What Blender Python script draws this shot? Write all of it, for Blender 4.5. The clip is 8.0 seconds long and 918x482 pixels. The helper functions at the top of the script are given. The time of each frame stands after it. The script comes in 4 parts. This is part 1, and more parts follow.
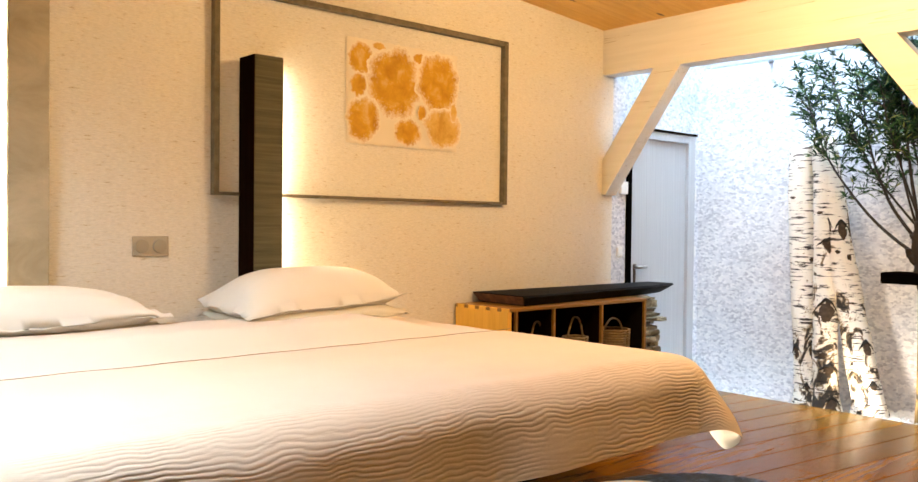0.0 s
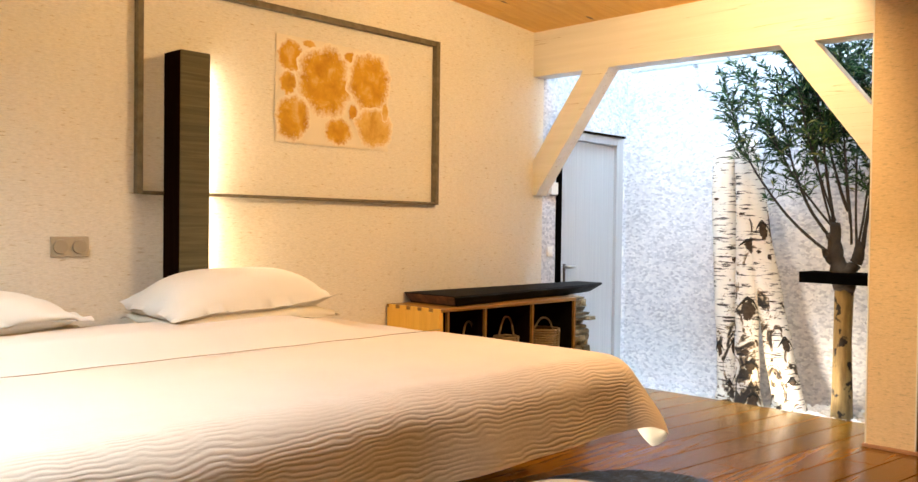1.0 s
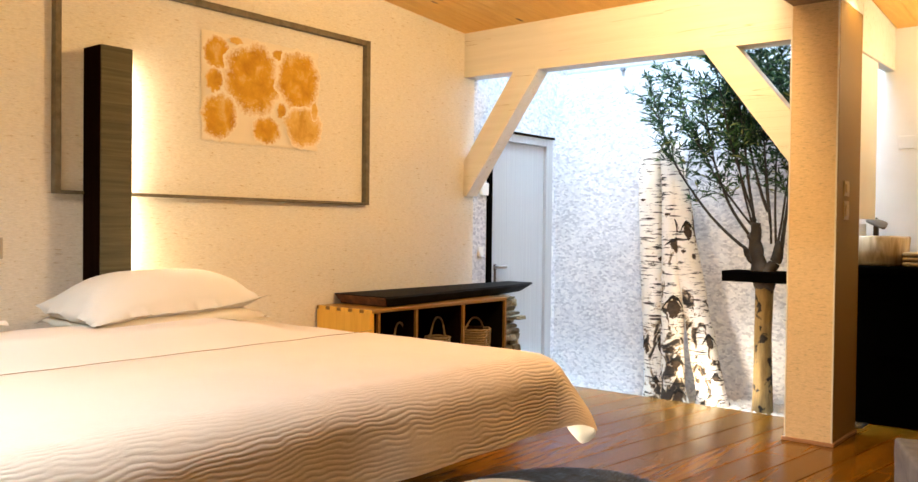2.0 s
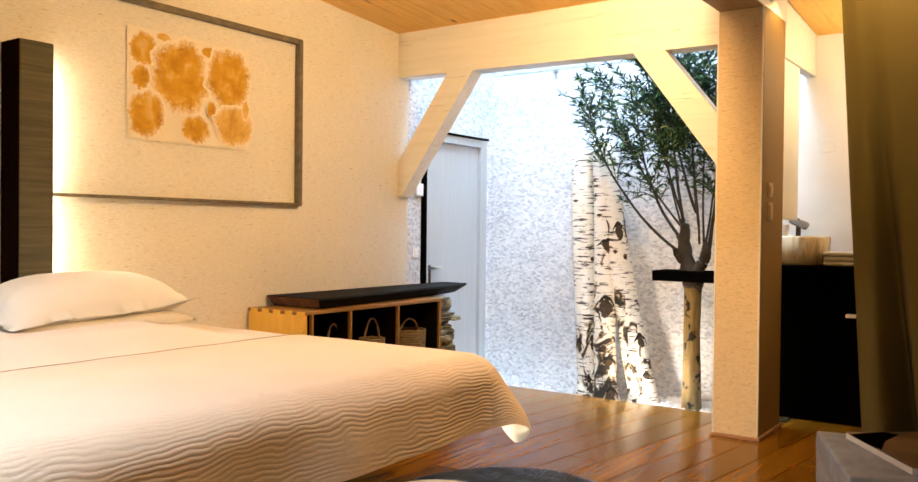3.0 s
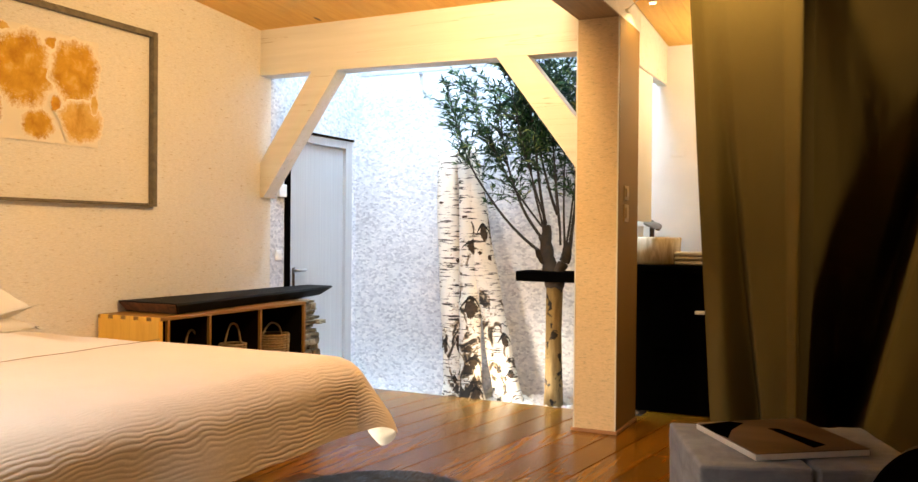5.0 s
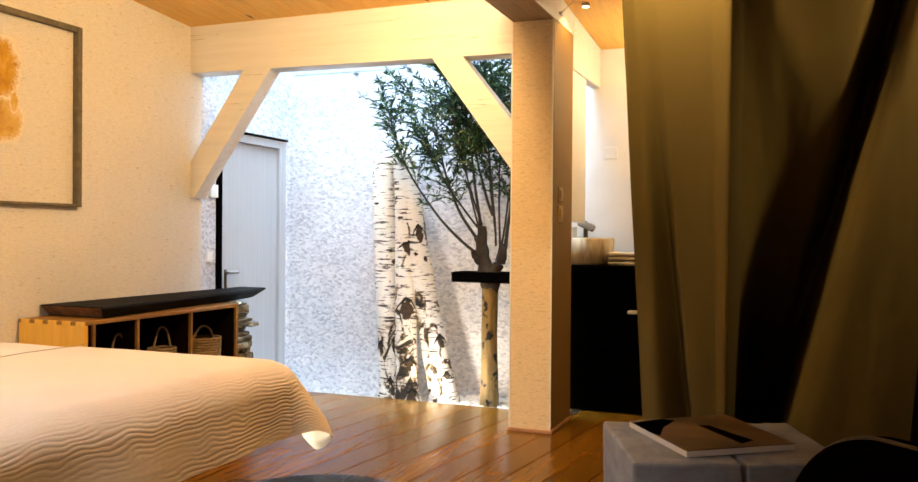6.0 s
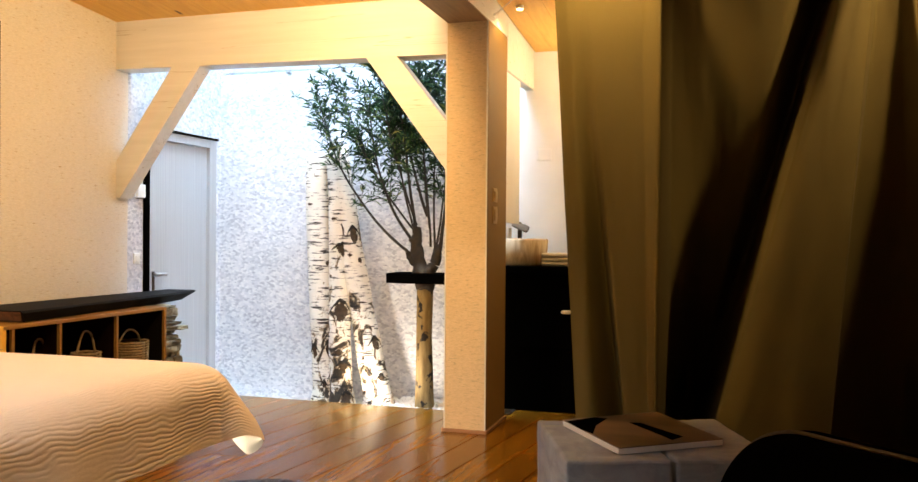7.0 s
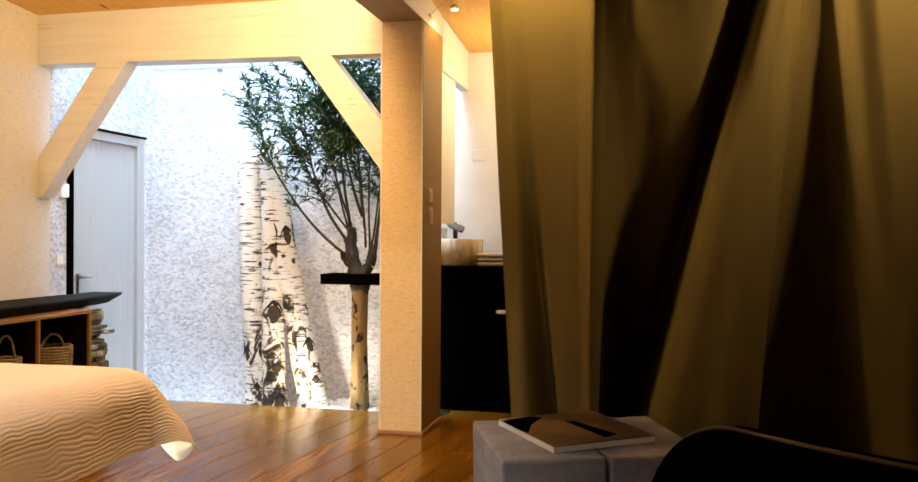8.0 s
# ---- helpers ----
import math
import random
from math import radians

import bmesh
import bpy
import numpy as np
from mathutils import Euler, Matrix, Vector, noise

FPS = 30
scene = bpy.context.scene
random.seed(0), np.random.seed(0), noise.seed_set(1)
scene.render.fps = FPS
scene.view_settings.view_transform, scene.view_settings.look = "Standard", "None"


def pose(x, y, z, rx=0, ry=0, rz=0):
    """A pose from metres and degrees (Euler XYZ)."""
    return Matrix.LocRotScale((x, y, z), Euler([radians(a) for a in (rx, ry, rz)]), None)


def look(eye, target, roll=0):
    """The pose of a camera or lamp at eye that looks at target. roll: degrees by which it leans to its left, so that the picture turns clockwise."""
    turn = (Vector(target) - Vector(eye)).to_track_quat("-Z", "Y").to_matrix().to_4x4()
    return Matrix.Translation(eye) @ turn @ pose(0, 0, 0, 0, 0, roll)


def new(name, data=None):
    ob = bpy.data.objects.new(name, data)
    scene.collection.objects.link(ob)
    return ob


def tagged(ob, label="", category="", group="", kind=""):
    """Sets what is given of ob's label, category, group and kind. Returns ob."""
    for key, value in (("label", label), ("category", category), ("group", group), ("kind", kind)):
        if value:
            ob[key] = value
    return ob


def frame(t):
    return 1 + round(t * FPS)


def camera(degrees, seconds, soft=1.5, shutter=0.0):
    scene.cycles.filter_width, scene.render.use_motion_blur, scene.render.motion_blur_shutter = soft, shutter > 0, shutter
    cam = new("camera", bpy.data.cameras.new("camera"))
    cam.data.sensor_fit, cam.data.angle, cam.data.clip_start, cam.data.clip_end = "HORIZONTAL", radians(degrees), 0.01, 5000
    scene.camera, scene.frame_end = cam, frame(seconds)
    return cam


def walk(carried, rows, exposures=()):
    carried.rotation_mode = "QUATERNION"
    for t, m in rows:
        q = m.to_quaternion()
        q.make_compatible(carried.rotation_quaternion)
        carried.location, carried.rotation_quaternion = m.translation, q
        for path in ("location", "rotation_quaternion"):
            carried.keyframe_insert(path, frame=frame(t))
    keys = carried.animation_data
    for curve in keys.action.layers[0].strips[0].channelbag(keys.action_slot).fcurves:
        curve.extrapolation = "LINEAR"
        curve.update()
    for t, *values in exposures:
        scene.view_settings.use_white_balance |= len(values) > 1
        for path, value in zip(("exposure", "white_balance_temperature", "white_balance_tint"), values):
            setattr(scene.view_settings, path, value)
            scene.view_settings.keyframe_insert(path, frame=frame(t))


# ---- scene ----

EYE = 1.25
cam = camera(56.89, 8.0)
# seconds, yaw, pitch, roll, and where it stands: the camera turns and drifts forward a few centimetres
PATH = [
    (0.0, 48.779, -1.012, -0.614, 0.0199, -0.0321, 0.0011),
    (0.5, 46.372, -0.995, -0.636, 0.0157, -0.0290, 0.0039),
    (1.0, 44.127, -1.011, -0.721, 0.0106, -0.0271, 0.0077),
    (1.5, 41.728, -0.986, -0.711, 0.0075, -0.0249, 0.0088),
    (3.0, 35.091, -0.795, -0.618, 0.0031, -0.0100, 0.0044),
    (3.5, 32.746, -0.731, -0.607, 0.0016, -0.0054, 0.0029),
    (4.0, 30.584, -0.660, -0.615, 0.0000, 0.0000, 0.0000),
    (4.5, 28.277, -0.596, -0.577, -0.0023, 0.0057, -0.0010),
    (6.0, 21.748, -0.444, -0.463, -0.0077, 0.0230, -0.0004),
    (6.5, 19.460, -0.376, -0.432, -0.0084, 0.0296, -0.0026),
    (7.0, 17.362, -0.315, -0.431, -0.0092, 0.0345, -0.0041),
    (7.5, 15.085, -0.281, -0.353, -0.0104, 0.0396, -0.0045),
    (8.0, 12.999, -0.263, -0.317, -0.0122, 0.0461, -0.0044),
]
walk(cam, [(t, pose(cx, cy, EYE + cz, 90 + pitch, roll, yaw)) for t, yaw, pitch, roll, cx, cy, cz in PATH],
     exposures=[(0.0, 0.0), (8.0, 0.0)])

# ---- plan, in metres ----
WX = -4.233          # face of the bed wall
BY = 5.17            # front of the white beam and of the pier
BACK = 6.51          # face of the garden wall
EDGE = 5.80          # end of the wooden floor
ROOM_R, ROOM_N = 2.6, -2.6


def ceil_z(y):
    """Height of the sloping ceiling."""
    return 2.785 + 0.075 * (5.15 - y)


# ---- world and lights ----
world = bpy.data.worlds.new("sky")
scene.world = world
world.use_nodes = True
wn = world.node_tree.nodes
sky = wn.new("ShaderNodeTexSky")
sky.sky_type = "NISHITA"
sky.sun_disc = False
sky.sun_elevation, sky.sun_rotation = radians(40), radians(20)
wn["Background"].inputs["Strength"].default_value = 0.15
world.node_tree.links.new(sky.outputs["Color"], wn["Background"].inputs["Color"])


def area_lamp(name, eye, target, sx, sy, watts, colour, spread=180):
    data = bpy.data.lights.new(name, "AREA")
    data.shape, data.size, data.size_y, data.energy, data.color = "RECTANGLE", sx, sy, watts, colour
    data.spread = radians(spread)
    ob = new(name, data)
    ob.matrix_world = look(eye, target)
    return ob


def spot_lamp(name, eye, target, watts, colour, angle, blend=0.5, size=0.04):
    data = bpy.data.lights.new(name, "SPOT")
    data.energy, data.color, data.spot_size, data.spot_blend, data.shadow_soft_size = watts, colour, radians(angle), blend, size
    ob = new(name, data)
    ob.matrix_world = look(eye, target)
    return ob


WARM = (1.0, 0.63, 0.23)
DAY = (0.56, 0.77, 1.0)
# daylight through the glass roof over the garden strip
area_lamp("roof_daylight", (-2.85, 5.55, 5.6), (-2.85, 6.2, 1.2), 2.8, 1.2, 128, DAY, 65)
# daylight lamp past the near end of the bed, for an unseen window
area_lamp("unseen_window_daylight", (-2.55, -0.35, ceil_z(-0.35) - 0.01), (-2.60, 1.10, 0.6), 1.2, 1.0, 88, (0.76, 0.88, 1.0), 82)
# strips behind the two wall posts
area_lamp("post_strip", (WX + 0.03, 2.30, 1.53), (WX + 0.01, 3.4, 1.53), 0.04, 1.10, 10, (1.0, 0.82, 0.56))
area_lamp("post_strip_near", (WX + 0.02, 0.925, 1.45), (WX + 0.01, 0.0, 1.45), 0.04, 1.9, 10, (1.0, 0.74, 0.44))
# warm fill spots added out of view; no ceiling fixtures are known
spot_lamp("wall_fill", (-1.95, 3.80, 2.70), (-4.2, 4.6, 1.6), 164, (1.0, 0.66, 0.31), 170, 0.35, 0.14)
spot_lamp("warm_fill", (-1.95, 3.3, 2.86), (-2.9, 3.7, 0.0), 34, (1.0, 0.66, 0.33), 112, 0.7, 0.08)
spot_lamp("warm_fill", (-0.66, 3.46, 2.85), (-0.55, 3.92, 2.10), 125, (1.0, 0.67, 0.28), 84, 0.9, 0.05)
spot_lamp("warm_fill", (-0.75, 1.9, 2.95), (-1.9, 2.3, 0.2), 78, (1.0, 0.61, 0.24), 80, 0.8, 0.06)
spot_lamp("warm_fill", (-2.75, 1.55, 3.00), (-4.1, 1.75, 1.3), 30, (1.0, 0.62, 0.25), 100, 0.8, 0.08)
# spot on the side beam, which washes the white beam
spot_lamp("beam_spot", (-1.80, 5.02, 2.70), (-1.95, 5.2, 2.66), 0.8, (1.0, 0.82, 0.54), 150, 0.8, 0.03)
# fill spot added out of view to brighten the upper curtain
spot_lamp("curtain_fill", (1.15, 3.20, 2.92), (0.80, 3.9, 2.28), 205, (1.0, 0.72, 0.38), 84, 1.0, 0.06)
# bathroom fill light added unseen behind the curtain, and the garden uplights
bath_data = bpy.data.lights.new("bath_fill", "POINT")
bath_data.energy, bath_data.color, bath_data.shadow_soft_size = 31, (1.0, 0.76, 0.46), 0.07
new("bath_fill", bath_data).location = (-0.70, 5.98, 2.42)
spot_lamp("garden_uplight", (-2.745, 6.00, -0.05), (-2.70, 6.22, 0.5), 26, (1.0, 0.74, 0.42), 75, 1.0, 0.03)
spot_lamp("garden_uplight", (-2.53, 5.87, -0.03), (-2.25, 6.5, 0.85), 36, (1.0, 0.84, 0.64), 128, 0.9, 0.03)
# small ceiling spot beside the pier
spot_lamp("ceiling_spot_beam", (-1.30, 5.42, 2.725), (-1.40, 5.42, 1.0), 10, WARM, 130, 0.6, 0.02)
# strip under the foot of the bed
spot_lamp("bed_lamp", (-2.42, 2.75, 0.16), (-2.04, 3.40, 0.29), 50, (1.0, 0.86, 0.66), 70, 0.7, 0.03)


# ---- materials ----
def material(name, rough=0.6, metal=0.0, colour=(0.8, 0.8, 0.8)):
    m = bpy.data.materials.new(name)
    m.use_nodes = True
    b = m.node_tree.nodes["Principled BSDF"]
    b.inputs["Base Color"].default_value = (*colour, 1)
    b.inputs["Roughness"].default_value = rough
    b.inputs["Metallic"].default_value = metal
    return m, m.node_tree, b


def coords(nt, scale=(1, 1, 1), rot=(0, 0, 0), kind="Object"):
    tc = nt.nodes.new("ShaderNodeTexCoord")
    mp = nt.nodes.new("ShaderNodeMapping")
    mp.inputs["Scale"].default_value = scale
    mp.inputs["Rotation"].default_value = [radians(a) for a in rot]
    nt.links.new(tc.outputs[kind], mp.inputs["Vector"])
    return mp.outputs["Vector"]


def noise_tex(nt, vec, scale=5.0, detail=3.0, rough=0.5, distortion=0.0):
    n = nt.nodes.new("ShaderNodeTexNoise")
    n.inputs["Scale"].default_value = scale
    n.inputs["Detail"].default_value = detail
    n.inputs["Roughness"].default_value = rough
    n.inputs["Distortion"].default_value = distortion
    nt.links.new(vec, n.inputs["Vector"])
    return n.outputs["Fac"]


def ramp(nt, fac, stops):
    r = nt.nodes.new("ShaderNodeValToRGB")
    e = r.color_ramp.elements
    while len(e) < len(stops):
        e.new(0.5)
    for el, (p, c) in zip(e, stops):
        el.position, el.color = p, (*c, 1)
    nt.links.new(fac, r.inputs["Fac"])
    return r.outputs["Color"]


def grey(v):
    return (v, v, v)


def mix(nt, a, b, fac, mode="MIX"):
    m = nt.nodes.new("ShaderNodeMix")
    m.data_type, m.blend_type = "RGBA", mode
    for sock, v in ((m.inputs[0], fac), (m.inputs[6], a), (m.inputs[7], b)):
        if isinstance(v, bpy.types.NodeSocket):
            nt.links.new(v, sock)
        elif isinstance(v, tuple):
            sock.default_value = (*v, 1)
        else:
            sock.default_value = v
    return m.outputs[2]


def bump(nt, b, height, strength=0.3, dist=0.01):
    n = nt.nodes.new("ShaderNodeBump")
    n.inputs["Strength"].default_value = strength
    n.inputs["Distance"].default_value = dist
    nt.links.new(height, n.inputs["Height"])
    nt.links.new(n.outputs["Normal"], b.inputs["Normal"])


def rand_tint(nt, colour, spread=0.15):
    """The colour, lighter or darker from piece to piece."""
    info = nt.nodes.new("ShaderNodeObjectInfo")
    g = ramp(nt, info.outputs["Random"], [(0, grey(1 - spread)), (1, grey(1 + spread))])
    return mix(nt, colour, g, 1.0, "MULTIPLY")


def plaster_material(name, along, tone=(1.0, 1.0, 1.0), straw=0.30):
    """Cream wall paper with fine straw fibres; along: the stretch by axis."""
    m, nt, b = material(name, 0.85)
    v = coords(nt, along)
    n1 = noise_tex(nt, v, 1.0, 3, 0.6)
    fleck = ramp(nt, n1, [(straw, (0.56, 0.45, 0.29)), (straw + 0.06, tuple(a * b for a, b in zip(tone, (0.76, 0.70, 0.59)))), (0.62, tuple(a * b for a, b in zip(tone, (0.80, 0.75, 0.66))))])
    fine = ramp(nt, noise_tex(nt, coords(nt, tuple(2.3 * a for a in along)), 1.0, 3, 0.7), [(0.3, grey(0.83)), (0.6, grey(1.0))])
    big = ramp(nt, noise_tex(nt, coords(nt), 1.3, 3), [(0.3, grey(0.94)), (0.7, grey(1.0))])
    nt.links.new(mix(nt, mix(nt, fleck, fine, 1.0, "MULTIPLY"), big, 1.0, "MULTIPLY"), b.inputs["Base Color"])
    bump(nt, b, n1, 0.28, 0.005)
    return m


PLASTER_X = plaster_material("straw_plaster", (60, 18, 95))
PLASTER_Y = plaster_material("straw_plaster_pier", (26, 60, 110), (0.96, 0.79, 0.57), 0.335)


def flake_material():
    """Silver grey wall covering of small mineral flakes."""
    m, nt, b = material("flake_wall", 0.55)
    v = coords(nt, (1, 1, 1.5))
    vor = nt.nodes.new("ShaderNodeTexVoronoi")
    vor.inputs["Scale"].default_value = 42
    nt.links.new(v, vor.inputs["Vector"])
    sep = nt.nodes.new("ShaderNodeSeparateColor")
    nt.links.new(vor.outputs["Color"], sep.inputs["Color"])
    c = ramp(nt, sep.outputs["Red"], [(0.0, (0.44, 0.45, 0.50)), (0.35, (0.62, 0.63, 0.675)), (1.0, (0.80, 0.80, 0.81))])
    big = ramp(nt, noise_tex(nt, coords(nt), 2.2, 4), [(0.3, grey(0.86)), (0.7, grey(1.0))])
    nt.links.new(mix(nt, c, big, 1.0, "MULTIPLY"), b.inputs["Base Color"])
    bump(nt, b, sep.outputs["Green"], 0.45, 0.004)
    return m


FLAKE = flake_material()



def paint_material(name, colour, rough=0.5):
    m, nt, b = material(name, rough)
    c = ramp(nt, noise_tex(nt, coords(nt), 4, 4), [(0.3, tuple(x * 0.93 for x in colour)), (0.7, colour)])
    nt.links.new(c, b.inputs["Base Color"])
    bump(nt, b, noise_tex(nt, coords(nt, (30, 30, 30)), 1, 3), 0.12, 0.004)
    return m


SHADED_OCHRE = paint_material("shaded_golden_side", (0.235, 0.130, 0.023), 0.7)
WHITE = paint_material("white_beam_paint", (0.80, 0.77, 0.71), 0.45)


def beam_paint():
    """White paint over long-grained timber with a few fine drying cracks."""
    m, nt, b = material("white_timber_paint", 0.45)
    g = noise_tex(nt, coords(nt, (1.2, 30, 24)), 1.0, 5, 0.6, 0.3)
    crack = noise_tex(nt, coords(nt, (0.7, 8, 26)), 1.0, 2, 0.4)
    c = ramp(nt, g, [(0.3, (0.69, 0.66, 0.59)), (0.7, (0.77, 0.74, 0.68))])
    line = nt.nodes.new("ShaderNodeMath")
    line.operation = "SUBTRACT"
    line.inputs[1].default_value = 0.64
    nt.links.new(crack, line.inputs[0])
    away = nt.nodes.new("ShaderNodeMath")
    away.operation = "ABSOLUTE"
    nt.links.new(line.outputs[0], away.inputs[0])
    k = ramp(nt, away.outputs[0], [(0.0, (0.50, 0.40, 0.26)), (0.006, grey(1.0))])
    nt.links.new(mix(nt, c, k, 1.0, "MULTIPLY"), b.inputs["Base Color"])
    bump(nt, b, g, 0.25, 0.004)
    return m


BEAM_PAINT = beam_paint()
WHITE_WALL = paint_material("white_wall_paint", (0.82, 0.80, 0.76), 0.8)


def wood_material(name, dark, light, grain=(1, 1, 1), rough=0.45, spread=0.0, knots=False, bumpy=0.15):
    m, nt, b = material(name, rough)
    v = coords(nt, grain)
    if spread:
        info = nt.nodes.new("ShaderNodeObjectInfo")
        off = nt.nodes.new("ShaderNodeVectorMath")
        off.operation = "MULTIPLY_ADD"
        off.inputs[1].default_value = (91.0, 57.0, 33.0)
        nt.links.new(info.outputs["Random"], off.inputs[0])
        nt.links.new(v, off.inputs[2])
        v = off.outputs[0]
    g = noise_tex(nt, v, 1.0, 6, 0.65, 0.6)
    c = ramp(nt, g, [(0.25, dark), (0.75, light)])
    if knots:
        vor = nt.nodes.new("ShaderNodeTexVoronoi")
        vor.inputs["Scale"].default_value = 1.0
        nt.links.new(coords(nt, tuple(x * 0.30 if x > 10 else x * 1.3 for x in grain)), vor.inputs["Vector"])
        k = ramp(nt, vor.outputs["Distance"], [(0.05, (0.12, 0.07, 0.04)), (0.12, grey(1.0))])
        c = mix(nt, c, k, 1.0, "MULTIPLY")
    if spread:
        c = rand_tint(nt, c, spread)
    nt.links.new(c, b.inputs["Base Color"])
    bump(nt, b, g, bumpy, 0.004)
    return m


FLOOR_WOOD = wood_material("oiled_pine_boards", (0.082, 0.030, 0.0018), (0.240, 0.100, 0.0075), (22, 1.6, 22), 0.20, 0.22, knots=True)
FLOOR_WOOD.node_tree.nodes["Principled BSDF"].inputs["IOR"].default_value = 1.34
FLOOR_WOOD.node_tree.nodes["Principled BSDF"].inputs["Specular Tint"].default_value = (1.0, 0.68, 0.30, 1)
GREY_WOOD = wood_material("weathered_post", (0.045, 0.038, 0.017), (0.128, 0.110, 0.055), (1.5, 1.5, 48), 0.8, bumpy=0.7)
GREY_WOOD_V = wood_material("grey_stained_plank", (0.30, 0.26, 0.17), (0.54, 0.47, 0.34), (3, 3, 5), 0.85, bumpy=0.3)
FRAME_WOOD = wood_material("driftwood_frame", (0.075, 0.060, 0.034), (0.19, 0.155, 0.095), (20, 20, 20), 0.75, bumpy=0.4)
PINE = wood_material("pale_pine_cabinet", (0.68, 0.33, 0.032), (0.86, 0.48, 0.065), (30, 30, 2.5), 0.5)
PINE_H = wood_material("pine_shelf_edge", (0.18, 0.080, 0.008), (0.31, 0.148, 0.017), (30, 2.5, 30), 0.5)
CHARRED = wood_material("charred_slab", (0.0012, 0.0011, 0.001), (0.006, 0.005, 0.0045), (20, 3, 20), 0.75, bumpy=0.6)
DOOR_WOOD = wood_material("limed_oak_door", (0.38, 0.385, 0.395), (0.48, 0.485, 0.49), (60, 60, 0.8), 0.55)
# near-black brown that holds the shade of the post side and cabinet dividers
SHADE_BROWN = wood_material("shade_brown", (0.005, 0.0022, 0.001), (0.012, 0.005, 0.003), (30, 30, 2.5), 0.7)
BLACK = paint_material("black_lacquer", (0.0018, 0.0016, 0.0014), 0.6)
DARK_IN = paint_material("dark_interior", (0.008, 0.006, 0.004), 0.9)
for dull in (BLACK, DARK_IN, SHADE_BROWN, CHARRED):
    dull.node_tree.nodes["Principled BSDF"].inputs["Specular IOR Level"].default_value = 0.13 if dull == CHARRED else 0.0
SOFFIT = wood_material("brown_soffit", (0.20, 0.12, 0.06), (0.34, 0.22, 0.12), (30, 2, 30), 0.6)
SKIRT = wood_material("skirting", (0.26, 0.12, 0.05), (0.40, 0.20, 0.09), (5, 5, 40), 0.5)


def cloth_material(name, colour, scale=900, rough=0.9, sheen=0.2, strength=0.15, tint=0.06):
    m, nt, b = material(name, rough)
    n = noise_tex(nt, coords(nt), 3.0, 4)
    nt.links.new(ramp(nt, n, [(0.3, tuple(x * (1 - tint) for x in colour)), (0.7, colour)]), b.inputs["Base Color"])
    b.inputs["Sheen Weight"].default_value = sheen
    bump(nt, b, noise_tex(nt, coords(nt), scale, 2), strength, 0.002)
    return m


QUILT = cloth_material("cream_quilt", (0.70, 0.555, 0.42))
SHEET = cloth_material("cream_sheet", (0.70, 0.60, 0.50))
PILLOW = cloth_material("pillow_cotton", (0.72, 0.67, 0.58))
PILLOW_BEIGE = cloth_material("pillow_beige", (0.62, 0.55, 0.42))
CURTAIN = cloth_material("olive_linen_curtain", (0.114, 0.076, 0.009), 500, 0.85, 0.0, 0.3, 0.12)
SEAM = cloth_material("brown_seam", (0.26, 0.17, 0.07))
CHAIR = cloth_material("dark_felt", (0.003, 0.0022, 0.0015), 300, sheen=0.0)
CHAIR.node_tree.nodes["Principled BSDF"].inputs["Specular IOR Level"].default_value = 0.0
PIPING = cloth_material("tan_piping", (0.13, 0.09, 0.05))
RUG = wood_material("slate_fur", (0.006, 0.010, 0.020), (0.05, 0.08, 0.15), (3, 26, 26), 0.8, bumpy=0.8)
def fur_material():
    m, nt, b = material("slate_pile", 0.6)
    geo = nt.nodes.new("ShaderNodeNewGeometry")
    c = ramp(nt, geo.outputs["Random Per Island"], [(0, (0.005, 0.008, 0.020)), (0.7, (0.026, 0.050, 0.115)), (1, (0.12, 0.20, 0.38))])
    big = ramp(nt, noise_tex(nt, coords(nt, (3, 12, 3)), 1.0, 3), [(0.35, grey(0.35)), (0.6, grey(1.0))])
    nt.links.new(mix(nt, c, big, 1.0, "MULTIPLY"), b.inputs["Base Color"])
    return m


FUR = fur_material()
RUG_IN = cloth_material("beige_felt", (0.50, 0.46, 0.38), 300)


def birch_material():
    m, nt, b = material("birch_bark", 0.7)
    v = coords(nt, (1, 1, 1), kind="Object")
    dash = noise_tex(nt, coords(nt, (7, 7, 62)), 1.0, 4, 0.6)
    patch = noise_tex(nt, coords(nt, (6.5, 6.5, 4.5)), 1.0, 5, 0.65, 0.8)
    sep = nt.nodes.new("ShaderNodeSeparateXYZ")
    nt.links.new(v, sep.inputs[0])
    low = nt.nodes.new("ShaderNodeMapRange")
    for k, q in ((1, 0.0), (2, 1.3), (3, -0.085), (4, 0.02)):
        low.inputs[k].default_value = q
    nt.links.new(sep.outputs["Z"], low.inputs[0])
    add = nt.nodes.new("ShaderNodeMath")
    nt.links.new(patch, add.inputs[0])
    nt.links.new(low.outputs[0], add.inputs[1])
    patch = add.outputs[0]
    c1 = ramp(nt, dash, [(0.40, (0.03, 0.024, 0.02)), (0.435, (0.76, 0.72, 0.64)), (0.9, (0.82, 0.78, 0.71))])
    k = ramp(nt, patch, [(0.36, (0.03, 0.022, 0.016)), (0.39, (0.40, 0.31, 0.21)), (0.415, grey(1.0))])
    nt.links.new(mix(nt, c1, k, 1.0, "MULTIPLY"), b.inputs["Base Color"])
    bump(nt, b, patch, 0.8, 0.02)
    return m


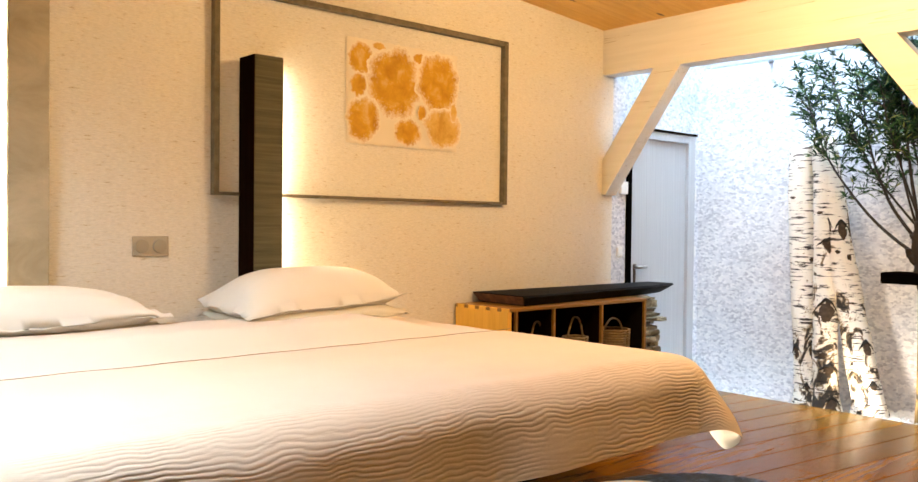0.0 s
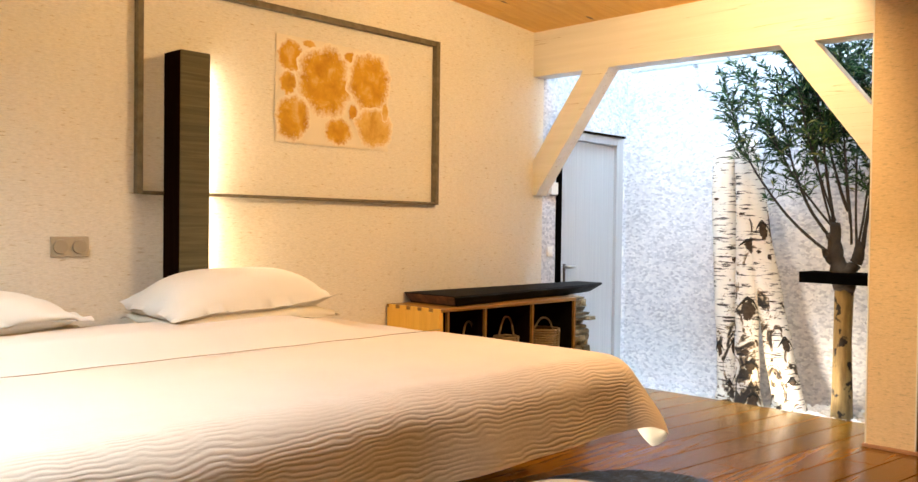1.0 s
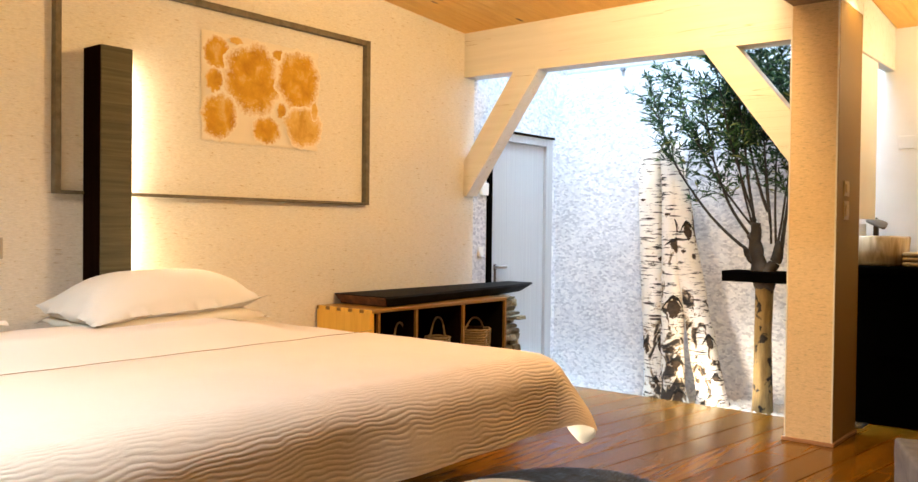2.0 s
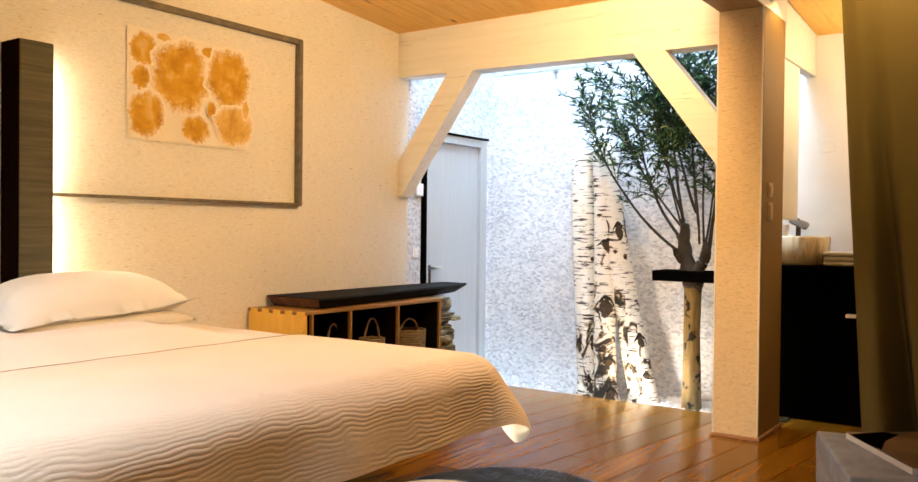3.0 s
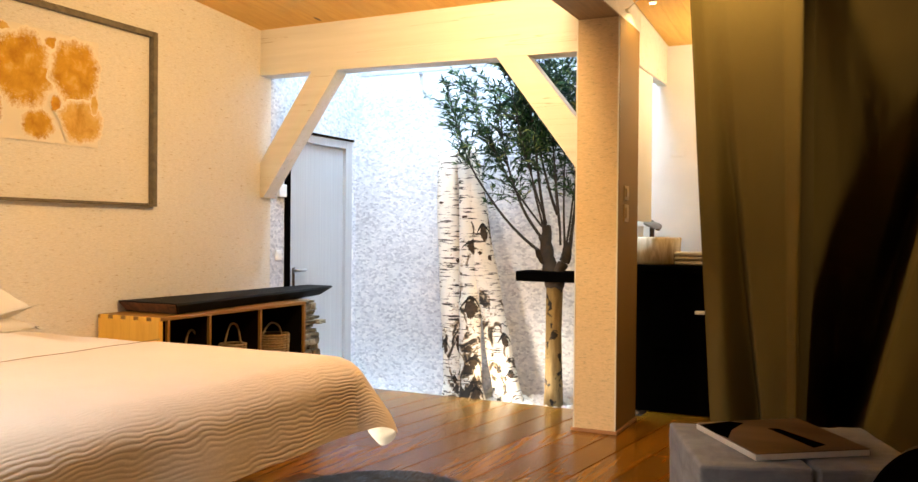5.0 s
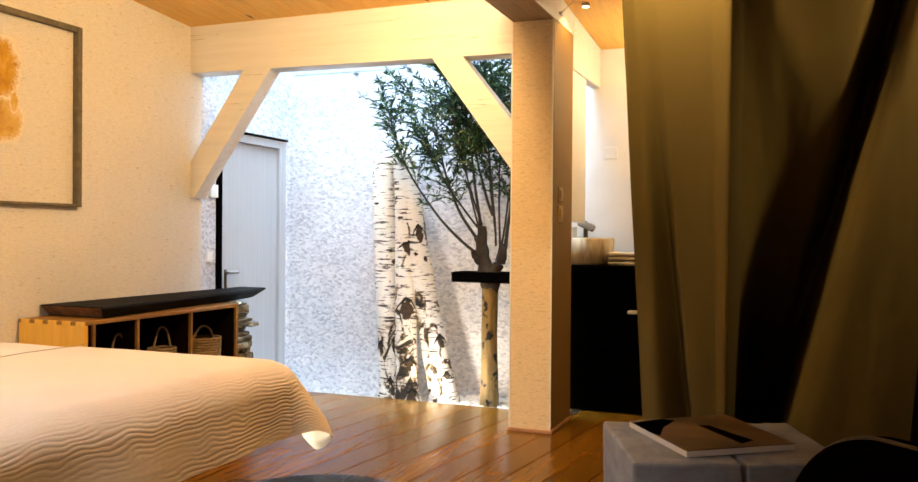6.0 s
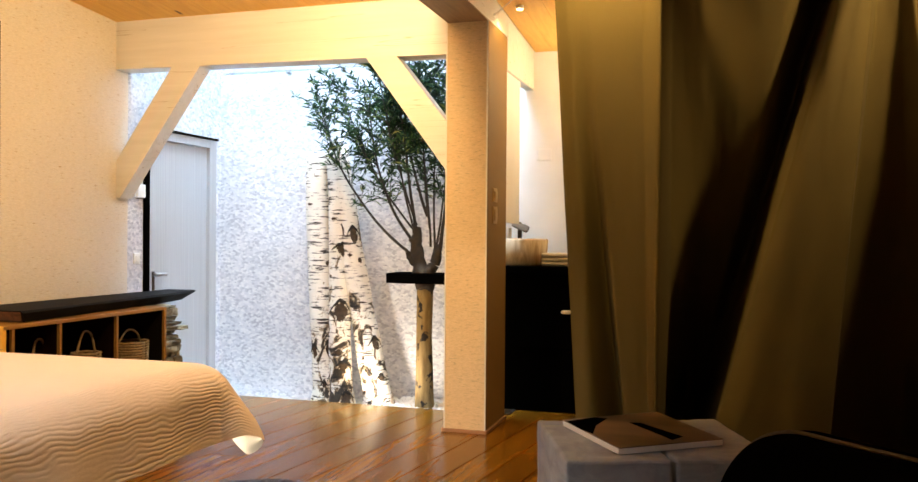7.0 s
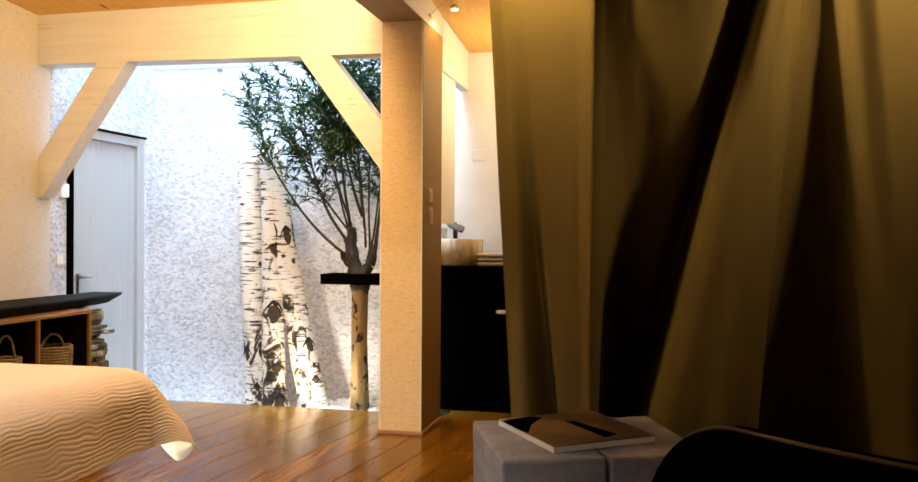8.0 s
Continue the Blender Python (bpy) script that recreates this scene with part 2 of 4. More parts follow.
BIRCH = birch_material()
BROW = wood_material("black_bark_fold", (0.004, 0.0035, 0.003), (0.018, 0.013, 0.009), (30, 30, 30), 0.9, bumpy=0.8)
KNOT = wood_material("birch_knot", (0.004, 0.003, 0.003), (0.085, 0.052, 0.028), (22, 22, 34), 0.9, bumpy=0.9)


def trunk_material():
    """Smooth golden bark with a few dark scars."""
    m, nt, b = material("golden_trunk_bark", 0.7)
    g = noise_tex(nt, coords(nt, (30, 30, 5)), 1.0, 5, 0.6)
    scar = noise_tex(nt, coords(nt, (13, 13, 11)), 1.0, 3, 0.5, 0.3)
    c = ramp(nt, g, [(0.3, (0.15, 0.092, 0.028)), (0.7, (0.35, 0.24, 0.085))])
    k = ramp(nt, scar, [(0.385, (0.03, 0.018, 0.008)), (0.425, grey(1.0))])
    nt.links.new(mix(nt, c, k, 1.0, "MULTIPLY"), b.inputs["Base Color"])
    bump(nt, b, g, 0.4, 0.008)
    return m


BARK = trunk_material()
FORK = wood_material("dark_fork_bark", (0.002, 0.0015, 0.001), (0.048, 0.027, 0.008), (14, 14, 9), 0.8, bumpy=0.6)
TWIG = wood_material("branch_bark", (0.008, 0.006, 0.005), (0.035, 0.026, 0.018), (40, 40, 9), 0.8)


def leaf_material():
    m, nt, b = material("willow_leaf", 0.5)
    geo = nt.nodes.new("ShaderNodeNewGeometry")
    nt.links.new(ramp(nt, geo.outputs["Random Per Island"], [(0, (0.006, 0.020, 0.008)), (0.6, (0.014, 0.046, 0.016)), (0.9, (0.065, 0.125, 0.035)), (1, (0.24, 0.24, 0.07))]), b.inputs["Base Color"])
    b.inputs["Specular IOR Level"].default_value = 0.12
    return m


LEAF = leaf_material()
STONE = wood_material("stacked_slate", (0.03, 0.028, 0.016), (0.40, 0.36, 0.25), (14, 14, 30), 0.8, spread=0.55, bumpy=0.6)
GRAVEL = paint_material("white_gravel", (0.78, 0.77, 0.74), 0.8)
CONCRETE = wood_material("weathered_timber_block", (0.22, 0.23, 0.255), (0.43, 0.45, 0.50), (7, 7, 16), 0.9, bumpy=0.7)
CLIP = material("grey_clip", 0.6, 0.0, (0.22, 0.23, 0.25))[0]
CHROME = material("brushed_steel", 0.3, 1.0, (0.6, 0.6, 0.6))[0]
PLASTIC = material("white_plastic", 0.35, 0.0, (0.82, 0.82, 0.80))[0]
SOCKET = material("taupe_socket", 0.45, 0.0, (0.42, 0.36, 0.27))[0]
BRASS_PLASTIC = material("golden_plastic", 0.4, 0.0, (0.42, 0.26, 0.07))[0]
BRONZE = material("dark_bronze", 0.35, 0.1, (0.050, 0.029, 0.012))[0]
SOCKET_IN = material("dark_taupe_insert", 0.4, 0.0, (0.36, 0.31, 0.225))[0]
BARK_END = wood_material("slab_bark_end", (0.020, 0.008, 0.004), (0.26, 0.105, 0.035), (16, 16, 10), 0.8, bumpy=0.7)
WICKER = wood_material("wicker", (0.13, 0.08, 0.03), (0.36, 0.24, 0.11), (60, 60, 60), 0.7)
GLASS = material("clear_glass", 0.0, 0.0, (1, 1, 1))[0]
GLASS.node_tree.nodes["Principled BSDF"].inputs["Transmission Weight"].default_value = 1.0
PAPER = material("cream_paper", 0.7, 0.0, (0.75, 0.70, 0.60))[0]
PAGES = material("page_edges", 0.8, 0.0, (0.86, 0.85, 0.82))[0]


def glow_material(name, colour, strength):
    m, nt, b = material(name, 0.5)
    b.inputs["Emission Color"].default_value = (*colour, 1)
    b.inputs["Emission Strength"].default_value = strength
    return m


LED = glow_material("led_strip", (1.0, 0.80, 0.50), 14)
BULB = glow_material("lamp_face", (1.0, 0.70, 0.32), 12)


# ---- mesh helpers ----
def mesh_object(name, bm, mat, smooth=False):
    me = bpy.data.meshes.new(name)
    bm.normal_update()
    bm.to_mesh(me)
    bm.free()
    me.materials.append(mat)
    if smooth:
        me.polygons.foreach_set("use_smooth", [True] * len(me.polygons))
    return new(name, me)


def part(name, bm, mat, parent, label="", smooth=False):
    ob = mesh_object(name, bm, mat, smooth)
    ob.parent = parent
    if parent.type == "EMPTY":
        ob.matrix_parent_inverse = parent.matrix_basis.inverted()
    if label:
        ob["label"] = label
    return ob


def structure(name, bm, mat, label="", smooth=False):
    return tagged(mesh_object(name, bm, mat, smooth), label, kind="structure")


def thing(name, label, category, at=(0, 0, 0), group=""):
    ob = new(name)
    ob.location = at
    return tagged(ob, label, category, group)


def add_box(bm, x0, x1, y0, y1, z0, z1, bevel=0.0, seg=1):
    r = bmesh.ops.create_cube(bm, size=1)
    vs = r["verts"]
    for v in vs:
        v.co = Vector((x0 + (v.co.x + 0.5) * (x1 - x0), y0 + (v.co.y + 0.5) * (y1 - y0), z0 + (v.co.z + 0.5) * (z1 - z0)))
    if bevel:
        es = {e for v in vs for e in v.link_edges}
        bmesh.ops.bevel(bm, geom=list(es), offset=bevel, segments=seg, profile=0.5, affect="EDGES")
    return bm


def box(x0, x1, y0, y1, z0, z1, bevel=0.0, seg=1):
    return add_box(bmesh.new(), x0, x1, y0, y1, z0, z1, bevel, seg)


def prism(pts, axis, a, b):
    """A flat outline, given in the two other axes in order, pushed along one axis from a to b."""
    bm = bmesh.new()
    def put(p, c):
        q = list(p)
        q.insert("xyz".index(axis), c)
        return bm.verts.new(q)
    lo, hi = [put(p, a) for p in pts], [put(p, b) for p in pts]
    bm.faces.new(lo), bm.faces.new(hi[::-1])
    n = len(pts)
    for i in range(n):
        bm.faces.new((lo[i], hi[i], hi[(i + 1) % n], lo[(i + 1) % n]))
    bmesh.ops.recalc_face_normals(bm, faces=bm.faces)
    return bm


def tube(bm, pts, radii, sides=8, cap=True):
    """A round tube along points."""
    rings = []
    n = len(pts)
    for i, p in enumerate(pts):
        d = (Vector(pts[min(i + 1, n - 1)]) - Vector(pts[max(i - 1, 0)])).normalized()
        ref = Vector((0, 0, 1)) if abs(d.z) < 0.9 else Vector((1, 0, 0))
        s = d.cross(ref).normalized()
        u = s.cross(d)
        r = radii[i]
        rings.append([bm.verts.new(Vector(p) + r * (math.cos(a) * s + math.sin(a) * u)) for a in [2 * math.pi * k / sides for k in range(sides)]])
    for a, b in zip(rings, rings[1:]):
        for k in range(sides):
            bm.faces.new((a[k], a[(k + 1) % sides], b[(k + 1) % sides], b[k]))
    if cap:
        bm.faces.new(rings[0][::-1]), bm.faces.new(rings[-1])
    return bm


def grid_sheet(nu, nv, fn):
    """A sheet of nu by nv cells from fn(u, v), both from 0 to 1."""
    bm = bmesh.new()
    rows = [[bm.verts.new(fn(i / nu, j / nv)) for j in range(nv + 1)] for i in range(nu + 1)]
    for a, b in zip(rows, rows[1:]):
        for j in range(nv):
            bm.faces.new((a[j], b[j], b[j + 1], a[j + 1]))
    return bm


# ---- the large structure ----
# bed wall with the door opening
DOOR_Y0, DOOR_Y1, DOOR_Z = 5.475, 6.43, 2.055
bm = box(WX - 0.2, WX, ROOM_N - 0.2, 5.30, -0.3, 3.5)
structure("wall_bed", bm, PLASTER_X, "cream straw-flecked plaster wall behind the bed")
bm = box(WX - 0.2, WX, 5.30, DOOR_Y0, -0.3, 3.2)
add_box(bm, WX - 0.2, WX, DOOR_Y0, DOOR_Y1, DOOR_Z, 3.2)
add_box(bm, WX - 0.2, WX, DOOR_Y1, BACK + 0.2, -0.3, 3.2)
structure("wall_door", bm, FLAKE, "silver flake wall round the grey door")
structure("wall_garden", box(WX, -1.74, BACK, BACK + 0.2, -0.3, 2.64), FLAKE, "silver grey mineral flake wall behind the birch logs")
structure("wall_bath", box(-1.74, ROOM_R, BACK, BACK + 0.2, -0.3, 2.72), WHITE_WALL, "white bathroom wall")
structure("wall_right", box(ROOM_R, ROOM_R + 0.2, ROOM_N - 0.2, BACK + 0.2, -0.3, 3.6), PLASTER_X, "cream plaster wall")
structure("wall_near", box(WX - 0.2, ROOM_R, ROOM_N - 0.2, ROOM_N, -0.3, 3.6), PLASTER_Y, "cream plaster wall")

# pier
bm = box(-1.706, -1.435, BY, 5.66, 0, 2.61, 0.008, 2)
# golden sheet over the pier side, its dimness darkened into the colour
structure("trim", box(-1.4345, -1.4315, BY + 0.012, 5.655, 0.024, 2.608), SHADED_OCHRE, "smooth golden sheet on the pier side, darkened for its shade")
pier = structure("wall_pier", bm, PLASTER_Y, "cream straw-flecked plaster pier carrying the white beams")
for bx in (-1.7085, -1.441):
    structure("trim", box(bx, bx + 0.0085, BY - 0.003, BY + 0.006, 0.022, 2.61, 0.001), WHITE, "pale corner bead of the pier")
bm = box(-1.722, -1.42, BY - 0.012, 5.66, 0.0, 0.022, 0.003)
structure("baseboard", bm, SKIRT, "brown wooden base strip of the pier")

# ceiling boards
bm = bmesh.new()
random.seed(3)
x = WX
while x < ROOM_R:
    for y0, y1 in (((ROOM_N, BY + 0.06),) if x < -1.45 else ((ROOM_N, BACK),)):
        vs = []
        w = 0.138
        for dz in (0.0, 0.03):
            for xx, yy in ((x, y0), (x + w, y0), (x + w, y1), (x, y1)):
                vs.append(bm.verts.new((xx, yy, ceil_z(yy) + dz)))
        for f in ((0, 3, 2, 1), (4, 5, 6, 7), (0, 1, 5, 4), (1, 2, 6, 5), (2, 3, 7, 6), (3, 0, 4, 7)):
            bm.faces.new([vs[i] for i in f])
    x += 0.1405
CEIL_WOOD2 = wood_material("pine_ceiling_boards", (0.68, 0.35, 0.055), (0.86, 0.54, 0.125), (24, 1.6, 24), 0.5, knots=True)
structure("ceiling", bm, CEIL_WOOD2, "honey-coloured pine board ceiling")
bm = prism([(ROOM_N - 0.2, ceil_z(ROOM_N) + 0.05), (BY + 0.1, ceil_z(BY) + 0.05), (BY + 0.1, ceil_z(BY) + 0.2), (ROOM_N - 0.2, ceil_z(ROOM_N) + 0.2)], "x", WX - 0.2, ROOM_R + 0.2)
structure("roof_deck", bm, WHITE_WALL, "roof above the boards")
structure("roof_deck", box(-1.45, ROOM_R + 0.2, BY + 0.1, BACK + 0.2, 2.86, 2.98), WHITE_WALL, "roof above the bathroom")

# white timber frame
frame_thing = thing("timber_frame", "white-painted timber frame with braces over the passage", "timber frame", (-3.0, BY, 0))
frame_thing["kind"] = "structure"


part("beam", prism([(WX, 2.438), (WX, 2.80), (-1.706, 2.80), (-1.706, 2.408)], "y", BY, BY + 0.16), BEAM_PAINT, frame_thing)
part("side_beam", box(-1.70, -1.43, ROOM_N, 5.66, 2.61, 3.3, 0.006, 2), BEAM_PAINT, frame_thing)
part("soffit", box(-1.698, -1.432, ROOM_N, BY + 0.002, 2.603, 2.6095), SOFFIT, frame_thing, "thin brown board under the side beam")
part("header", box(-1.50, -1.43, 5.66, BACK, 2.385, 2.80, 0.005), BEAM_PAINT, frame_thing)
part("brace", prism([(WX, 1.775), (WX, 1.51), (-4.20, 1.505), (-3.520, 2.445), (-3.755, 2.445)], "y", BY + 0.004, BY + 0.135), BEAM_PAINT, frame_thing)
part("brace", prism([(-2.272, 2.425), (-2.060, 2.425), (-1.706, 1.980), (-1.706, 1.665)], "y", BY + 0.004, BY + 0.135), BEAM_PAINT, frame_thing)

# glass roof over the garden strip
bm = prism([(BY + 0.1, 2.90), (BACK + 0.05, 2.66), (BACK + 0.05, 2.67), (BY + 0.1, 2.91)], "x", WX, -1.5)
glass = structure("window_roof", bm, GLASS, "clear glass roof pane over the garden strip")
glass.visible_shadow = False
for gx in (-3.56, -3.05, -2.54, -2.03):
    structure("glazing_clip", box(gx - 0.022, gx + 0.022, BACK - 0.025, BACK, 2.62, 2.642, 0.004), CLIP, "grey clip of the glass roof")

# subfloor, garden bed
structure("ground", box(WX - 0.2, ROOM_R + 0.2, ROOM_N - 0.2, BACK + 0.2, -0.45, -0.30), DARK_IN, "ground under the floor")

structure("floor_bath", box(-1.43, ROOM_R, EDGE + 0.002, BACK, -0.06, -0.002), FLOOR_WOOD, "oiled pine floor of the bathroom corner")

# door
door = thing("door_1", "closed pale limed-oak door in a matching frame", "door", (WX, 5.95, 0))
door["kind"] = "structure"


leaf = part("leaf", box(WX - 0.06, WX - 0.015, 5.54, 6.33, 0.01, 1.985, 0.003), DOOR_WOOD, door, "pale vertical-grained leaf")
part("frame", box(WX - 0.12, WX + 0.015, 6.33, DOOR_Y1, 0, DOOR_Z, 0.003), DOOR_WOOD, door)
part("frame", box(WX - 0.12, WX + 0.015, 5.545, 6.33, 1.985, DOOR_Z, 0.003), DOOR_WOOD, door)
part("lintel_edge", box(WX - 0.10, WX + 0.03, 5.48, DOOR_Y1 + 0.01, DOOR_Z, DOOR_Z + 0.018, 0.002), DARK_IN, door)
part("jamb", box(WX - 0.12, WX + 0.02, DOOR_Y0, 5.535, 0, DOOR_Z, 0.003), BLACK, door, "black jamb")

handle = part("handle", box(WX - 0.016, WX - 0.008, 5.598, 5.636, 0.905, 0.955, 0.004), BRONZE, leaf, "dark bronze rosette")
bm = bmesh.new()
tube(bm, [(WX - 0.01, 5.617, 0.93), (WX + 0.045, 5.617, 0.93), (WX + 0.05, 5.63, 0.932), (WX + 0.05, 5.70, 0.932)], [0.013, 0.013, 0.013, 0.012], 10)
part("lever", bm, CHROME, leaf, "steel lever", True)
part("lock_plate", box(WX - 0.016, WX - 0.007, 5.603, 5.631, 0.76, 0.905, 0.003), BRONZE, leaf, "dark bronze lock plate")
for hz in (0.45, 1.0, 1.5):
    part("hinge", box(WX + 0.014, WX + 0.024, 6.425, 6.441, hz, hz + 0.10, 0.002), PLASTIC, door)

switch = thing("light_switch", "white square light switch on the flake wall", "light switch", (WX, 5.40, 1.06))
part("plate", box(WX, WX + 0.010, 5.365, 5.435, 1.02, 1.10, 0.002), PLASTIC, switch)
part("rocker", box(WX + 0.010, WX + 0.015, 5.38, 5.42, 1.035, 1.085, 0.002), PLASTIC, switch)
box_thing = thing("wall_box", "small white plastic box beside the door", "wall box", (WX, 5.43, 1.56))
part("case", box(WX, WX + 0.03, 5.38, 5.47, 1.52, 1.62, 0.004), PLASTIC, box_thing)

# ---- bed ----
BED_Z, FOOT, HEAD, SIDE, NEAR, FOLD = 0.68, -2.04, WX + 0.02, 3.388, 0.10, -3.252
bed = thing("bed", "very wide bed with cream quilted cover and sheet", "bed", (-3.2, 1.65, 0))
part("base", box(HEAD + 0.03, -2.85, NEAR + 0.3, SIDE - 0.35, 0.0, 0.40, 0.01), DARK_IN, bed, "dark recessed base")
part("mattress", box(HEAD, FOOT - 0.06, NEAR, SIDE - 0.16, 0.40, BED_Z - 0.012, 0.10, 5), SHEET, bed, smooth=True)


R_FOOT, R_SIDE, DROP, SDROP = 0.146, 0.244, 0.403, 0.400


def over(d, r, flare):
    """How far a cloth goes out and down, a length d past an edge rounded with radius r, when it then hangs with that flare."""
    most = math.acos(flare)
    a = min(d / r, most)
    e = max(0.0, d - r * most)
    return r * math.sin(a) + flare * e, r * (1 - math.cos(a)) + math.sqrt(1 - flare * flare) * e


def ease(t):
    t = max(0.0, min(1.0, t))
    return t * t * (3 - 2 * t)


def sheet_top(u, v):
    x = HEAD + 0.01 + (FOLD + 0.06 - HEAD) * u
    b = (NEAR - SIDE) + (SIDE - NEAR + 0.38) * v
    out, down = over(max(0.0, b), R_SIDE, 0.25)
    return (x, SIDE - R_SIDE - 0.012 + min(b, 0.0) + out, BED_Z + 0.004 - down + 0.006 * noise.noise((x * 3, b * 2.2, 1)) + 0.108 * ease((FOLD + 0.02 - x) / 0.24) * ease((-3.95 - x) / -0.20) * (1 - ease((b + 0.74) / 0.66)))


part("sheet", grid_sheet(90, 140, sheet_top), SHEET, bed, "smooth cream sheet", True)


def quilt_at(u, v):
    a = (FOLD - FOOT) + R_FOOT + (FOOT - R_FOOT - FOLD + DROP) * u     # past the foot edge when over zero
    b = (NEAR - SIDE) + (SIDE - NEAR + SDROP) * v
    dx, dy = max(0.0, a), max(0.0, b)
    h = math.hypot(dx, dy) + 1e-9
    cx, cy = dx / h, dy / h
    d = (dx ** 2.844 + dy ** 2.844) ** (1 / 2.844)
    out, down = over(d, max(0.01, R_FOOT * cx * cx + R_SIDE * cy * cy), 0.118 + 0.41 * cx * cy + 0.395 * cy * cy)
    x = FOOT - R_FOOT + min(a, 0) + out * cx
    y = SIDE - R_SIDE + min(b, 0) + out * cy
    z = BED_Z + 0.012 - down
    y0 = SIDE + b
    if down > 0.05 and b < 0:
        f = min(1.0, (down - 0.05) / 0.2) * min(1.0, -b / 0.3)
        x += f * (0.014 * math.sin(y0 * 5.1 + 0.6) + 0.008 * math.sin(y0 * 11.0))
    z += 0.008 * noise.noise((x * 2.0, y * 1.6, 4.2)) * (1 if down < 0.05 else 0.3)
    return Vector((x, y, z)), a, y0


def quilt(w, v):
    u = w / 0.3 * 0.58 if w < 0.3 else 0.58 + (w - 0.3) / 0.7 * 0.42
    p, a, y0 = quilt_at(u, v)
    e = 0.004
    pa, pb = quilt_at(u + e, v)[0], quilt_at(u, v + e)[0]
    n = (pa - p).cross(pb - p)
    if n.length < 1e-9:
        return p
    n.normalize()
    wob = 0.028 * noise.noise((y0 * 2.4, a * 3, 0.0)) + 0.019 * noise.noise((y0 * 9.5, a * 9, 3.0)) + 0.006 * noise.noise((y0 * 24, a * 24, 6.0))
    ph = (a + wob) / 0.0168
    amp = 0.0024 * max(0.12, 0.72 + 1.15 * noise.noise((y0 * 2.6, a * 8, 8.0))) * (0.35 + 0.65 * min(1.0, max(0.0, (a + 0.16) / 0.16)))
    return p + n * (amp * (abs(math.sin(math.pi * ph)) ** 0.6 - 0.6))


part("quilt", grid_sheet(640, 360, quilt), QUILT, bed, "cream quilt stitched in wavy lines", True)


def flap(u, v):
    """The turned-under white corner of the quilt."""
    p = Vector((-2.135, 3.405, 0.356)).lerp(Vector((-1.974, 3.39, 0.356)), u)
    w = math.sin(math.pi * (0.05 + 0.90 * u)) ** 0.5 * (1 - 0.25 * u)
    return p + Vector((0.004, 0.018, -0.118)) * v * w + Vector((0, -0.045 * math.sin(math.pi * v) * w, 0)) + Vector((0, 0.008 * math.sin(9 * u), 0))


part("corner_flap", grid_sheet(16, 10, flap), PILLOW, bed, "white turned-under quilt corner", True)
bm = bmesh.new()
pts = [(FOLD + 0.002 * math.sin(i * 0.7), NEAR + (SIDE - 0.02 - NEAR) * i / 60, BED_Z + 0.016 + 0.001 * math.sin(i * 0.9)) for i in range(61)]
pts = [p for p in pts if p[1] < SIDE - 0.14]
tube(bm, pts, [0.0016] * len(pts), 6)
part("hem_seam", bm, SEAM, bed, "thin brown hem", True)


def pillow(name, label, at, sx, sy, h, mat, turn=0.0, tilt=0.0, lean=0.0, seed=0):
    """A flanged pillow: sx deep, sy long."""
    ob = thing(name, label, "pillow", at, "pillows on the bed")
    ob.rotation_euler = (radians(lean), radians(tilt), radians(turn))
    n = 36

    def body(u, v, s):
        x, y = (u - 0.5) * 2, (v - 0.5) * 2
        qx, qy = min(1.0, abs(x) / 0.94), min(1.0, abs(y) / (0.90 if y > 0 else 0.965))
        t = ((1 - qx ** 2.6) * (1 - qy ** 3.0)) ** 0.62 * (1 - 0.16 * y)
        pull = 1 - 0.05 * (abs(y) ** 2) * (1 - abs(x))
        pinch = 1 - 0.02 * abs(x * y) ** 4
        w = 0.009 * noise.noise((x * 2.2 + seed, y * 2.6, s)) * (0.4 + t) + 0.007 * math.sin(9 * x + 4 * y + seed) * (abs(x) ** 3 + abs(y) ** 3) + 0.006 * noise.noise((x * 6 + seed, y * 9, 2)) * (1 - t)
        return (x * sx / 2 * pull * pinch, y * sy / 2 * pinch, (h * 0.62 * t if s > 0 else -h * 0.38 * t) + w)
    bm = grid_sheet(n, n, lambda u, v: body(u, v, 1))
    b2 = grid_sheet(n, n, lambda u, v: body(u, v, -1))
    tmp = bpy.data.meshes.new("tmp")
    b2.to_mesh(tmp)
    bm.from_mesh(tmp)
    b2.free()
    bpy.data.meshes.remove(tmp)
    bmesh.ops.remove_doubles(bm, verts=bm.verts, dist=0.0015)
    bmesh.ops.recalc_face_normals(bm, faces=bm.faces)
    me = mesh_object("cover", bm, mat, True)
    me.parent = ob
    return ob


pillow("pillow", "plump white cotton pillow with flat hem on a second pillow", (-3.89, 2.335, 0.862), 0.49, 1.08, 0.265, PILLOW, 8, 6, 3, 1)
# white lower pillow; the beige cotton carries its shade
pillow("pillow", "flat pillow lying under the white one, its shade coloured beige", (-3.875, 2.33, 0.785), 0.52, 1.06, 0.13, PILLOW_BEIGE, 7, 3, 0, 5)
pillow("pillow", "plump white cotton pillow beside the other pair", (-3.90, 0.98, 0.842), 0.49, 1.07, 0.205, PILLOW, 4, 4, 0, 9)
pillow("pillow", "flat pillow lying under the white one, its shade coloured beige", (-3.93, 0.96, 0.795), 0.50, 1.06, 0.13, PILLOW_BEIGE, 3, 3, 0, 12)

